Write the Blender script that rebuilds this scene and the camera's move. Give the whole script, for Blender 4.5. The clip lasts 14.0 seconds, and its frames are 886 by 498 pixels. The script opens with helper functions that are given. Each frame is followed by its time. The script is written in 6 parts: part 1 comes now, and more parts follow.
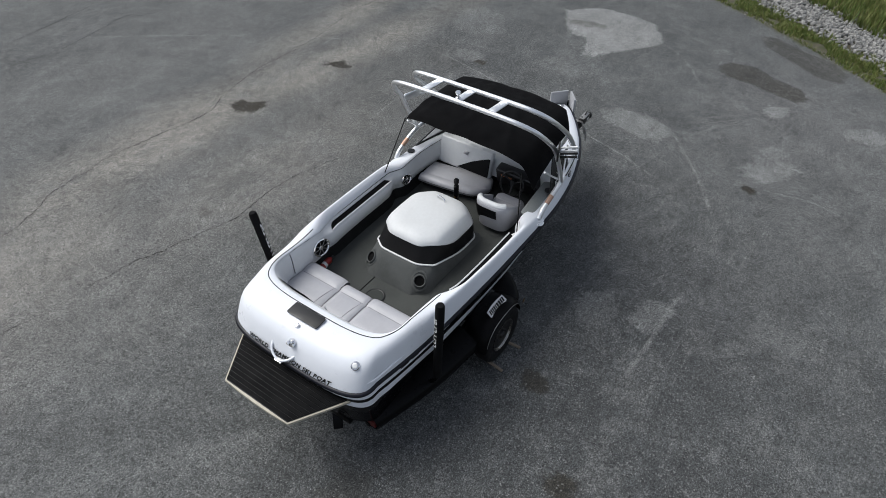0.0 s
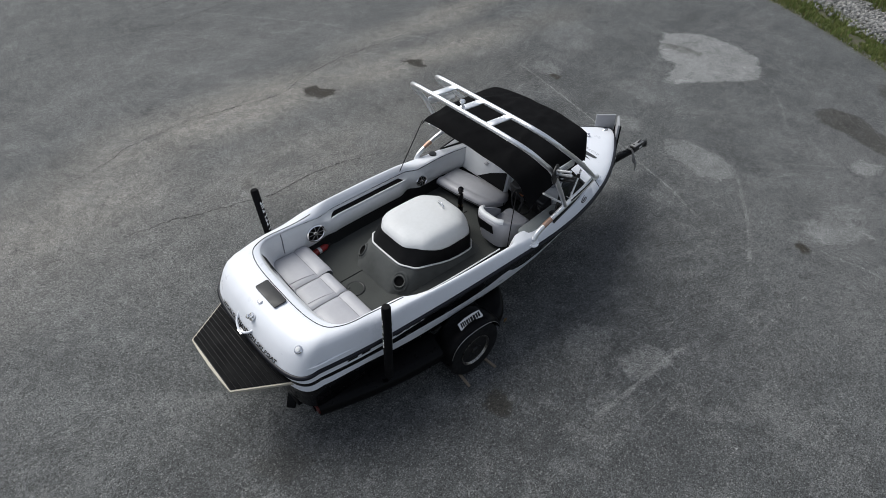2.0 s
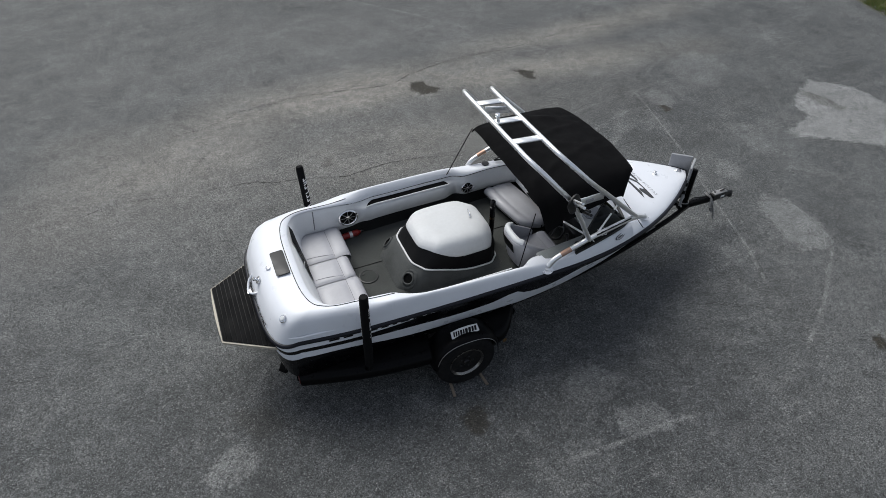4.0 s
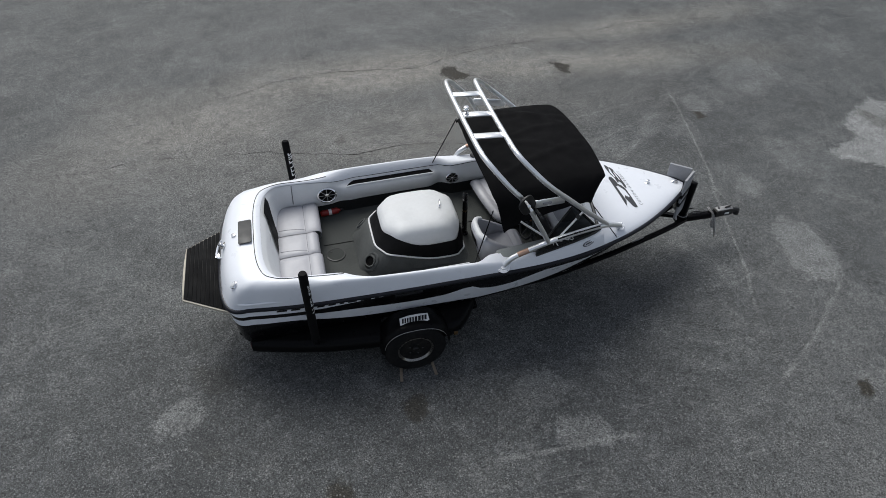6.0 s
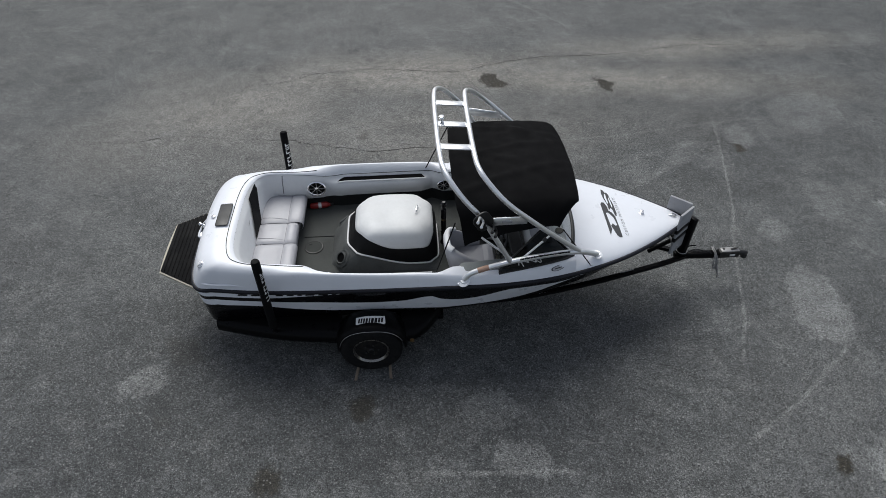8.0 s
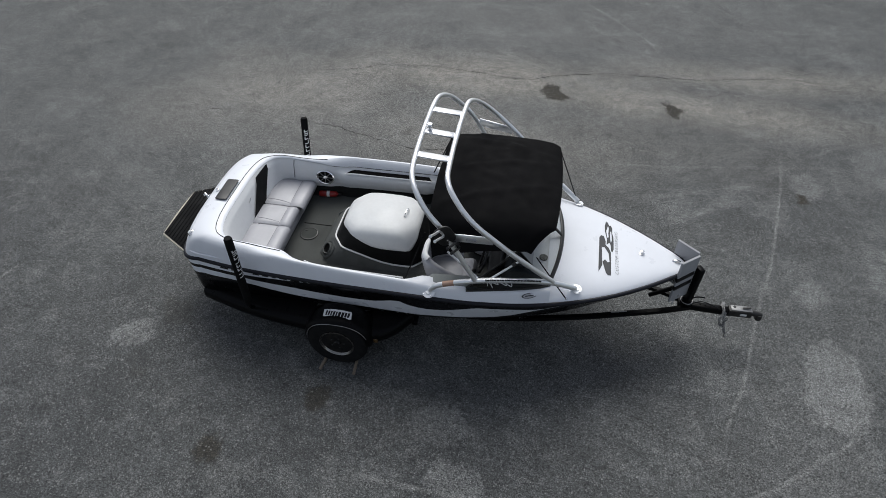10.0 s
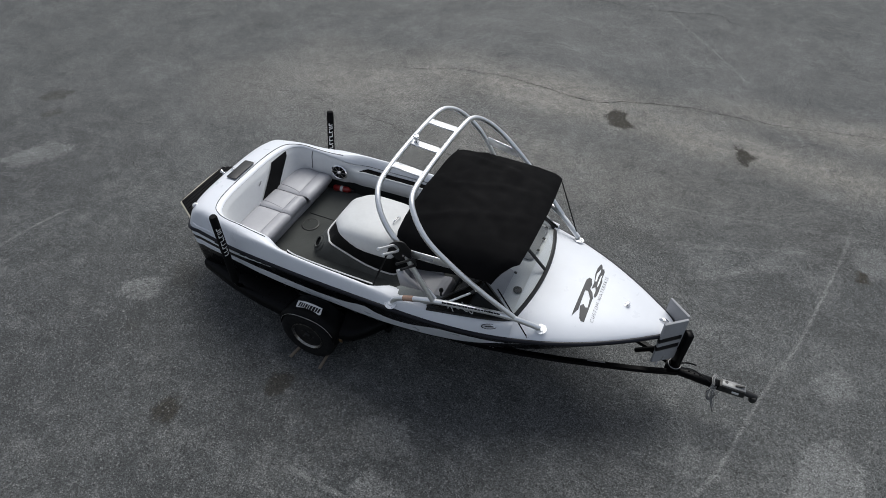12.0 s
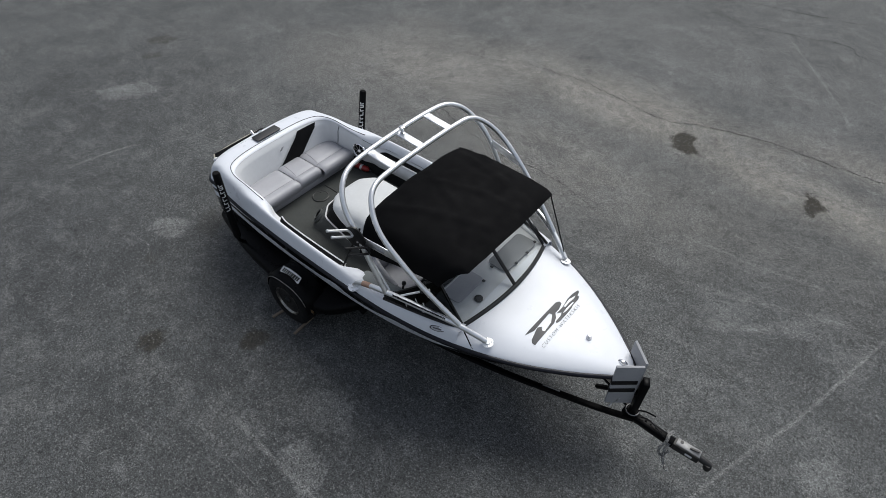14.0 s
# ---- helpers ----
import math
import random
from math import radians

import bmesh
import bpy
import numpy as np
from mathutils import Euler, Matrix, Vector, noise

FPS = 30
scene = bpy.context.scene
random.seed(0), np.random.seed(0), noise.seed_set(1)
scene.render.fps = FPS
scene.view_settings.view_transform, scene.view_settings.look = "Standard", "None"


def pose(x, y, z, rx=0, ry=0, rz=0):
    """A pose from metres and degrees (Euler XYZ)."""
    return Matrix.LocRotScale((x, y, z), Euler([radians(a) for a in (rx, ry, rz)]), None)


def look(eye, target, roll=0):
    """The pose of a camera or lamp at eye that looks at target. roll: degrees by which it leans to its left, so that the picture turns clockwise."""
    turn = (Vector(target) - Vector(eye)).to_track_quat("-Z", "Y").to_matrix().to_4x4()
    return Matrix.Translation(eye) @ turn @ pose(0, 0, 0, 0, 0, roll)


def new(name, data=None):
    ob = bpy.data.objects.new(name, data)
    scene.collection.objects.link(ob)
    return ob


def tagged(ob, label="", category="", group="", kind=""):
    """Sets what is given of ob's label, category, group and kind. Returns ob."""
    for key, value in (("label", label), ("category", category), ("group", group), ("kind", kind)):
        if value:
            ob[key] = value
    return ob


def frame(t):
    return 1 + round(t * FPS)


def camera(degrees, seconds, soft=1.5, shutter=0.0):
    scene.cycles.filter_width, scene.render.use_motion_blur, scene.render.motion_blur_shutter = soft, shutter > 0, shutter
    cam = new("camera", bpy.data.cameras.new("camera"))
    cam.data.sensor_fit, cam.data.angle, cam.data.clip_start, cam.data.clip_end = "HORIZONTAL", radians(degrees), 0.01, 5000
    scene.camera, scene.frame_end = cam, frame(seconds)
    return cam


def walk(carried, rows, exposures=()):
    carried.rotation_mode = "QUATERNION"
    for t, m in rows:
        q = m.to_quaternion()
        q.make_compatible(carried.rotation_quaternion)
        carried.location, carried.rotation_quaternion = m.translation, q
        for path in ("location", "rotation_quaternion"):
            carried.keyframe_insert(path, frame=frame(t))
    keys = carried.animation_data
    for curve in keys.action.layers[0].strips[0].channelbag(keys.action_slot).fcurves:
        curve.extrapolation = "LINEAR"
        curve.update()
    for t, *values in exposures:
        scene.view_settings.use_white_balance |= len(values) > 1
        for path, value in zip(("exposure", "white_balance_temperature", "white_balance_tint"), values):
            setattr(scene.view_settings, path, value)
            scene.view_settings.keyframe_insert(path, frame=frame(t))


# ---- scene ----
cam = camera(70.7, 14.0, soft=0.6)
METRES, EYE, TILT, LEAN, TURN = 10.255, 6.105, 0.0, 0.0, -55.00
ROWS = [
    (0.0, 0.0, 0.0, 0.0, -0.03, -42.89, 0.04),
    (0.5, 0.0354, 0.0022, 0.0003, 3.33, -42.86, 0.03),
    (1.0, 0.0714, 0.0052, 0.0003, 6.66, -42.84, 0.01),
    (1.5, 0.1061, 0.0118, 0.0003, 10.24, -42.83, 0.03),
    (2.0, 0.1408, 0.0192, 0.0013, 14.01, -42.5, 0.05),
    (2.5, 0.1773, 0.0293, 0.002, 17.83, -42.39, 0.06),
    (3.0, 0.2121, 0.0421, 0.0035, 22.83, -42.34, 0.06),
    (5.5, 0.3547, 0.1267, 0.0128, 39.51, -42.18, 0.07),
    (6.0, 0.3789, 0.1492, 0.015, 41.04, -43.6, 0.06),
    (6.5, 0.4006, 0.1708, 0.017, 43.13, -43.57, 0.06),
    (7.0, 0.425, 0.195, 0.0175, 45.72, -43.53, 0.05),
    (7.5, 0.4452, 0.22, 0.0179, 48.43, -43.51, 0.04),
    (8.0, 0.4632, 0.2482, 0.0184, 51.42, -43.48, 0.02),
    (10.5, 0.534, 0.415, 0.0244, 68.55, -43.94, -0.16),
    (11.0, 0.5397, 0.4517, 0.0256, 72.14, -43.96, -0.19),
    (11.5, 0.5455, 0.4896, 0.027, 75.72, -43.95, -0.22),
    (12.0, 0.5507, 0.5272, 0.028, 79.24, -43.93, -0.25),
    (12.5, 0.5533, 0.5656, 0.0295, 82.93, -44.68, -0.3),
    (13.0, 0.5531, 0.6045, 0.0328, 86.67, -45.36, -0.34),
    (13.5, 0.5518, 0.6437, 0.0346, 90.57, -45.31, -0.38),
    (14.0, 0.5482, 0.684, 0.0363, 94.52, -45.41, -0.41),
]
walk(cam, [(t, pose(-2.193, -3.427, EYE, TILT, LEAN, TURN) @ pose(METRES * x, METRES * y, METRES * z, 90 + pitch, roll, yaw)) for t, x, y, z, yaw, pitch, roll in ROWS],
     exposures=[(0.0, 0.17), (3.0, 0.08), (7.0, 0.01), (14.0, -0.04)])

# ---- light: a thin bright overcast, the sun soft over the port side ----
SUN_AZ, SUN_EL = 103.0, 54.0
world = bpy.data.worlds.new("sky")
scene.world = world
world.use_nodes = True
wn = world.node_tree.nodes
sky = wn.new("ShaderNodeTexSky")
sky.sky_type, sky.sun_disc = "NISHITA", False
sky.sun_elevation, sky.sun_rotation = radians(SUN_EL), radians(90.0 - SUN_AZ)
sky.air_density, sky.dust_density = 1.0, 3.0
wn["Background"].inputs["Strength"].default_value = 0.108
veil = wn.new("ShaderNodeHueSaturation")
veil.inputs["Saturation"].default_value = 0.68
world.node_tree.links.new(sky.outputs[0], veil.inputs["Color"])
cloud = wn.new("ShaderNodeMix")
cloud.data_type = "RGBA"
cloud.inputs[0].default_value = 0.2
cloud.inputs[7].default_value = (5.9, 6.3, 6.9, 1.0)
world.node_tree.links.new(veil.outputs[0], cloud.inputs[6])
world.node_tree.links.new(cloud.outputs[2], wn["Background"].inputs["Color"])
sun_data = bpy.data.lights.new("sun", "SUN")
sun_data.energy, sun_data.angle, sun_data.color = 2.58, radians(41), (0.985, 1.0, 0.98)
sun = new("sun", sun_data)
sun.matrix_world = look((0, 0, 0), (-math.cos(radians(SUN_AZ)) * math.cos(radians(SUN_EL)),
                                    -math.sin(radians(SUN_AZ)) * math.cos(radians(SUN_EL)), -math.sin(radians(SUN_EL))))
sun.location = (0, 0, 20)


# ---- materials ----
class Nodes:
    """A small builder of node materials."""

    def __init__(self, name):
        self.mat = bpy.data.materials.new(name)
        self.mat.use_nodes = True
        self.tree = self.mat.node_tree
        self.bsdf = self.tree.nodes["Principled BSDF"]
        self.coords = self.tree.nodes.new("ShaderNodeTexCoord").outputs["Object"]

    def node(self, kind, **inputs):
        n = self.tree.nodes.new(kind)
        for key, value in inputs.items():
            self.put(n.inputs[key.replace("_", " ")], value)
        return n

    def put(self, socket, value):
        if isinstance(value, bpy.types.NodeSocket):
            self.tree.links.new(value, socket)
        else:
            socket.default_value = value

    def noise(self, scale, detail=4.0, rough=0.55, at=None, stretch=None):
        n = self.node("ShaderNodeTexNoise", Scale=scale, Detail=detail, Roughness=rough)
        at = at or self.coords
        if stretch:
            m = self.node("ShaderNodeMapping", Vector=at, Scale=stretch)
            at = m.outputs[0]
        self.put(n.inputs["Vector"], at)
        return n.outputs["Fac"]

    def ramp(self, fac, low, high, a=0.0, b=1.0):
        n = self.node("ShaderNodeMapRange", Value=fac)
        n.clamp = True
        for key, v in zip(("From Min", "From Max", "To Min", "To Max"), (low, high, a, b)):
            n.inputs[key].default_value = v
        return n.outputs[0]

    def mix(self, fac, a, b):
        n = self.tree.nodes.new("ShaderNodeMix")
        n.data_type = "RGBA"
        self.put(n.inputs[0], fac)
        self.put(n.inputs[6], (*a, 1.0) if isinstance(a, tuple) else a)
        self.put(n.inputs[7], (*b, 1.0) if isinstance(b, tuple) else b)
        return n.outputs[2]

    def math(self, kind, a, b=0.0, c=0.0):
        n = self.tree.nodes.new("ShaderNodeMath")
        n.operation = kind
        for s, v in zip(n.inputs, (a, b, c)):
            self.put(s, v)
        return n.outputs[0]

    def bump(self, height, strength, distance):
        n = self.node("ShaderNodeBump", Height=height, Strength=strength, Distance=distance)
        self.tree.links.new(n.outputs[0], self.bsdf.inputs["Normal"])

    def out(self, **inputs):
        for key, value in inputs.items():
            self.put(self.bsdf.inputs[key.replace("_", " ")], value)
        return self.mat


def surface(name, colour, rough=0.5, metal=0.0, dirt=None, dirt_scale=3.0, dirt_amount=0.5, grain=60.0, grain_amount=0.12,
            bump=0.0, bump_scale=200.0, coat=0.0, specular=0.5, rough_var=0.1):
    """Colour with grain and larger stains, roughness that varies, and a fine relief."""
    b = Nodes(name)
    dirt = dirt or tuple(c * 0.7 for c in colour)
    fine = b.ramp(b.noise(grain, 3.0), 0.3, 0.7)
    large = b.ramp(b.noise(dirt_scale, 5.0, 0.65), 0.45, 0.75, 0.0, dirt_amount)
    dark = tuple(c * (1 - grain_amount) for c in colour)
    col = b.mix(large, b.mix(fine, dark, colour), dirt)
    if bump:
        b.bump(b.noise(bump_scale, 2.0), bump, 0.002)
    return b.out(Base_Color=col, Roughness=b.ramp(b.noise(dirt_scale * 2.3, 4.0), 0.3, 0.7, max(0.02, rough - rough_var), min(1, rough + rough_var)),
                 Metallic=metal, Coat_Weight=coat, Specular_IOR_Level=specular)


GELCOAT = surface("white_gelcoat", (0.74, 0.76, 0.805), 0.32, dirt=(0.60, 0.61, 0.63), dirt_amount=0.18, grain=8, grain_amount=0.02, rough_var=0.06, specular=0.4)
BLACK_GEL = surface("black_gelcoat", (0.003, 0.003, 0.004), 0.22, dirt=(0.006, 0.006, 0.007), dirt_amount=0.4, specular=0.32)
RUBBER = surface("black_rubber", (0.005, 0.005, 0.006), 0.55, grain_amount=0.3, dirt=(0.016, 0.016, 0.018), specular=0.2)
NAVY = surface("navy_rub_rail", (0.006, 0.0065, 0.012), 0.45, grain_amount=0.2, dirt=(0.013, 0.014, 0.024), specular=0.32)
VINYL = surface("white_vinyl", (0.68, 0.69, 0.70), 0.45, dirt=(0.60, 0.60, 0.60), dirt_amount=0.25, bump=0.06, bump_scale=350, grain=25, grain_amount=0.04)
COVER_VINYL = surface("aged_white_vinyl", (0.58, 0.59, 0.595), 0.5, dirt=(0.47, 0.47, 0.465), dirt_scale=2.2, dirt_amount=0.5, bump=0.10, bump_scale=300, grain=25, grain_amount=0.05)
GREY_VINYL = surface("pale_grey_vinyl", (0.375, 0.375, 0.40), 0.45, dirt=(0.29, 0.287, 0.305), dirt_amount=0.35, grain=25, grain_amount=0.05, bump=0.08, bump_scale=350)
BLACK_VINYL = surface("black_vinyl", (0.006, 0.006, 0.0065), 0.6, bump=0.25, bump_scale=350, specular=0.15)
CARPET = surface("grey_marine_carpet", (0.080, 0.084, 0.080), 0.95, dirt=(0.036, 0.038, 0.037), dirt_scale=2.0, dirt_amount=0.7, grain=260, grain_amount=0.45, bump=0.9, bump_scale=420, specular=0.15)
PED_CARPET = surface("engine_box_carpet", (0.105, 0.11, 0.108), 0.95, dirt=(0.055, 0.058, 0.056), dirt_scale=4.0, dirt_amount=0.8, grain=260, grain_amount=0.4, bump=0.9, bump_scale=420, specular=0.15)
HATCH_CARPET = surface("floor_hatch_carpet", (0.055, 0.059, 0.056), 0.9, grain=260, grain_amount=0.4, bump=0.7, bump_scale=420, specular=0.15)
DARK_CARPET = surface("dark_side_carpet", (0.024, 0.025, 0.025), 0.95, grain=240, grain_amount=0.4, bump=0.8, bump_scale=420, specular=0.1)
CANVAS = surface("black_canvas", (0.005, 0.005, 0.0055), 0.8, dirt=(0.008, 0.008, 0.0085), dirt_amount=0.6, grain=300, grain_amount=0.3, bump=0.3, bump_scale=600, specular=0.055)
ALLOY = surface("brushed_aluminium", (0.90, 0.91, 0.92), 0.40, metal=1.0, dirt=(0.66, 0.67, 0.68), dirt_amount=0.35, grain=90, grain_amount=0.08, bump=0.06, bump_scale=500)
CHROME = surface("chrome", (0.85, 0.85, 0.86), 0.10, metal=1.0, rough_var=0.05, grain_amount=0.03)
COPPER = surface("worn_bare_metal", (0.55, 0.36, 0.27), 0.5, metal=0.6, dirt_amount=0.7)
TRAILER_BLACK = surface("black_trailer_paint", (0.003, 0.003, 0.0035), 0.35, dirt=(0.005, 0.0047, 0.0043), dirt_scale=6, dirt_amount=0.5, specular=0.09)
BLACK_PLASTIC = surface("black_plastic", (0.006, 0.006, 0.0065), 0.42, dirt_amount=0.4)
FOAM = surface("black_foam_sleeve", (0.004, 0.004, 0.0045), 0.8, bump=0.5, bump_scale=220, specular=0.15)
TYRE = surface("tyre_rubber", (0.006, 0.006, 0.0065), 0.85, dirt=(0.018, 0.017, 0.016), dirt_scale=9, dirt_amount=0.6, bump=0.4, bump_scale=120, specular=0.2)
STEEL = surface("dull_steel", (0.42, 0.42, 0.42), 0.42, metal=0.9, dirt=(0.20, 0.18, 0.16), dirt_scale=14, dirt_amount=0.6)
LIP = surface("worn_rim_lip", (0.27, 0.26, 0.245), 0.30, metal=1.0, dirt=(0.06, 0.055, 0.05), dirt_scale=14)
RIM = surface("dark_painted_rim", (0.012, 0.012, 0.013), 0.35, metal=0.5, dirt=(0.08, 0.07, 0.06), dirt_scale=14)
GREY_PANEL = surface("grey_carpeted_board", (0.34, 0.345, 0.36), 0.8, dirt=(0.24, 0.24, 0.25), dirt_scale=5, dirt_amount=0.5, grain=160, grain_amount=0.2, bump=0.4)
PALE_EDGE = surface("pale_fibreglass_edge", (0.46, 0.42, 0.34), 0.6, dirt_scale=12)
HELM_PAD = surface("grey_green_pad", (0.235, 0.25, 0.245), 0.8, grain_amount=0.1, bump=0.2, specular=0.2)
SEAM = surface("shadowed_seam", (0.20, 0.20, 0.215), 0.6)
LID_GREY = surface("grey_moulded_lid", (0.20, 0.205, 0.215), 0.5)
WHITE_PRINT = surface("white_print", (0.72, 0.72, 0.72), 0.5)
BLACK_PRINT = surface("black_print", (0.008, 0.008, 0.009), 0.4, specular=0.2)
GREY_PRINT = surface("charcoal_decal", (0.052, 0.053, 0.057), 0.45, specular=0.3)
SILVER_PRINT = surface("silver_decal", (0.42, 0.42, 0.44), 0.4)
RED = surface("red_enamel", (0.26, 0.014, 0.012), 0.4)
RED_LENS = surface("red_lens", (0.075, 0.008, 0.007), 0.35)
AMBER = surface("amber_lens", (0.075, 0.042, 0.012), 0.3)
GALV = surface("galvanised_steel", (0.27, 0.27, 0.27), 0.5, metal=0.4, dirt=(0.12, 0.11, 0.10), dirt_scale=16, dirt_amount=0.7)
WELL = surface("black_plastic_and_hole_shade", (0.003, 0.003, 0.003), 0.7, specular=0.1)
WOOD = surface("weathered_wood", (0.26, 0.21, 0.16), 0.8, dirt=(0.12, 0.10, 0.08), dirt_scale=20, dirt_amount=0.8, grain=80, grain_amount=0.4, bump=0.6, bump_scale=120)
TRACTION = surface("black_traction_mat", (0.004, 0.004, 0.0045), 0.8, dirt=(0.008, 0.008, 0.008), bump=0.7, bump_scale=300, specular=0.12)
DARK_STEEL = surface("oily_dark_steel", (0.05, 0.05, 0.05), 0.5, metal=0.7, dirt=(0.02, 0.018, 0.016), dirt_scale=14, dirt_amount=0.7)
GROOVE = surface("mat_groove", (0.06, 0.06, 0.06), 0.8)
DASH = surface("dark_dash", (0.008, 0.008, 0.009), 0.5)
COPPER_GAUGE = surface("gauge_face", (0.42, 0.16, 0.08), 0.35)


def glass_material(name, tint, rough=0.03, ior=1.5):
    """A thin pane: mostly clear, glossy by its Fresnel share."""
    m = bpy.data.materials.new(name)
    m.use_nodes = True
    t = m.node_tree
    t.nodes.remove(t.nodes["Principled BSDF"])
    clear = t.nodes.new("ShaderNodeBsdfTransparent")
    clear.inputs[0].default_value = (*tint, 1)
    gloss = t.nodes.new("ShaderNodeBsdfGlossy")
    gloss.inputs["Roughness"].default_value = rough
    fres = t.nodes.new("ShaderNodeFresnel")
    fres.inputs["IOR"].default_value = ior
    mix = t.nodes.new("ShaderNodeMixShader")
    t.links.new(fres.outputs[0], mix.inputs[0])
    t.links.new(clear.outputs[0], mix.inputs[1])
    t.links.new(gloss.outputs[0], mix.inputs[2])
    t.links.new(mix.outputs[0], t.nodes["Material Output"].inputs[0])
    return m


GLASS = glass_material("windscreen_glass", (0.93, 0.95, 0.95))
DARK_GLASS = glass_material("tinted_side_glass", (0.05, 0.055, 0.06), ior=1.25)


# ---- geometry helpers ----
def curve(xs, ys):
    """A smooth monotone curve through a few stations."""
    xs, ys = np.array(xs, float), np.array(ys, float)
    h, d = np.diff(xs), np.diff(ys) / np.diff(xs)
    m = np.zeros(len(xs))
    m[0], m[-1] = d[0], d[-1]
    for i in range(1, len(xs) - 1):
        if d[i - 1] * d[i] > 0:
            w1, w2 = 2 * h[i] + h[i - 1], h[i] + 2 * h[i - 1]
            m[i] = (w1 + w2) / (w1 / d[i - 1] + w2 / d[i])

    def at(x):
        x = min(max(x, xs[0]), xs[-1])
        i = min(int(np.searchsorted(xs, x, side="right")) - 1, len(h) - 1)
        t = (x - xs[i]) / h[i]
        return float((1 + 2 * t) * (1 - t) ** 2 * ys[i] + t * (1 - t) ** 2 * h[i] * m[i] + t * t * (3 - 2 * t) * ys[i + 1] + t * t * (t - 1) * h[i] * m[i + 1])
    return at


def thing(name, at, label, category, group="", kind=""):
    """An Empty at a thing's base, which its parts hang from."""
    ob = new(name)
    ob.empty_display_size = 0.1
    ob.location = at
    return tagged(ob, label, category, group, kind)


def place(ob, parent):
    """Hang ob, built in world places, under a thing or part."""
    if parent is not None:
        ob.parent = parent
        base = parent
        while base.parent is not None:
            base = base.parent
        if parent.parent is None:
            ob.matrix_parent_inverse = Matrix.Translation(parent.location).inverted()
    return ob


def solid(name, verts, faces, mats, parent=None, label="", smooth=True, which=None, flat_angle=None):
    me = bpy.data.meshes.new(name)
    me.from_pydata([tuple(v) for v in verts], [], faces)
    for m in mats if isinstance(mats, (list, tuple)) else [mats]:
        me.materials.append(m)
    if which is not None:
        me.polygons.foreach_set("material_index", which)
    bm = bmesh.new()
    bm.from_mesh(me)
    bmesh.ops.recalc_face_normals(bm, faces=bm.faces)
    if flat_angle:
        for e in bm.edges:
            if len(e.link_faces) == 2 and e.calc_face_angle(0) > radians(flat_angle):
                e.smooth = False
    bm.to_mesh(me)
    bm.free()
    if smooth:
        me.polygons.foreach_set("use_smooth", [True] * len(me.polygons))
    me.update()
    ob = new(name, me)
    if label:
        ob["label"] = label
    return place(ob, parent)


def part(name, bm, material, parent, label="", smooth=True, flat_angle=35):
    """One bmesh as one mesh object under a thing or a part."""
    me = bpy.data.meshes.new(name)
    bmesh.ops.recalc_face_normals(bm, faces=bm.faces)
    for e in bm.edges:
        if len(e.link_faces) == 2 and e.calc_face_angle(0) > radians(flat_angle):
            e.smooth = False
    bm.to_mesh(me)
    bm.free()
    me.materials.append(material)
    if smooth:
        me.polygons.foreach_set("use_smooth", [True] * len(me.polygons))
    ob = new(name, me)
    if label:
        ob["label"] = label
    return place(ob, parent)


def box(size, m=None, bevel=0.0, segments=2, bm=None):
    """A box of that size about the origin, bevelled, moved by m."""
    bm2 = bmesh.new()
    bmesh.ops.create_cube(bm2, size=1.0)
    bmesh.ops.scale(bm2, vec=size, verts=bm2.verts)
    if bevel:
        bmesh.ops.bevel(bm2, geom=bm2.edges[:], offset=bevel, segments=segments, affect="EDGES", profile=0.6)
    if m is not None:
        bmesh.ops.transform(bm2, matrix=m, verts=bm2.verts)
    return join(bm, bm2)


def join(bm, other):
    if bm is None:
        return other
    me = bpy.data.meshes.new("tmp")
    other.to_mesh(me)
    other.free()
    bm.from_mesh(me)
    bpy.data.meshes.remove(me)
    return bm


def cylinder(r, h, m=None, n=20, r2=None, bevel=0.0, bm=None):
    bm2 = bmesh.new()
    bmesh.ops.create_cone(bm2, cap_ends=True, segments=n, radius1=r, radius2=r if r2 is None else r2, depth=h)
    if bevel:
        rim = [e for e in bm2.edges if abs(e.verts[0].co.z - e.verts[1].co.z) < 1e-6]
        bmesh.ops.bevel(bm2, geom=rim, offset=bevel, segments=2, affect="EDGES", profile=0.5)
    if m is not None:
        bmesh.ops.transform(bm2, matrix=m, verts=bm2.verts)
    return join(bm, bm2)


def lathe(profile, m=None, n=28, bm=None, cap=True):
    """Turn (radius, height) pairs about z."""
    bm2 = bmesh.new()
    rings = []
    for r, z in profile:
        rings.append([bm2.verts.new((r * math.cos(2 * math.pi * i / n), r * math.sin(2 * math.pi * i / n), z)) for i in range(n)])
    for a, b in zip(rings, rings[1:]):
        for i in range(n):
            bm2.faces.new((a[i], a[(i + 1) % n], b[(i + 1) % n], b[i]))
    if cap and profile[0][0] > 1e-4 and profile[0] != profile[-1]:
        bm2.faces.new(rings[0])
    if cap and profile[-1][0] > 1e-4 and profile[0] != profile[-1]:
        bm2.faces.new(rings[-1])
    bmesh.ops.remove_doubles(bm2, verts=bm2.verts, dist=1e-5)
    if m is not None:
        bmesh.ops.transform(bm2, matrix=m, verts=bm2.verts)
    return join(bm, bm2)


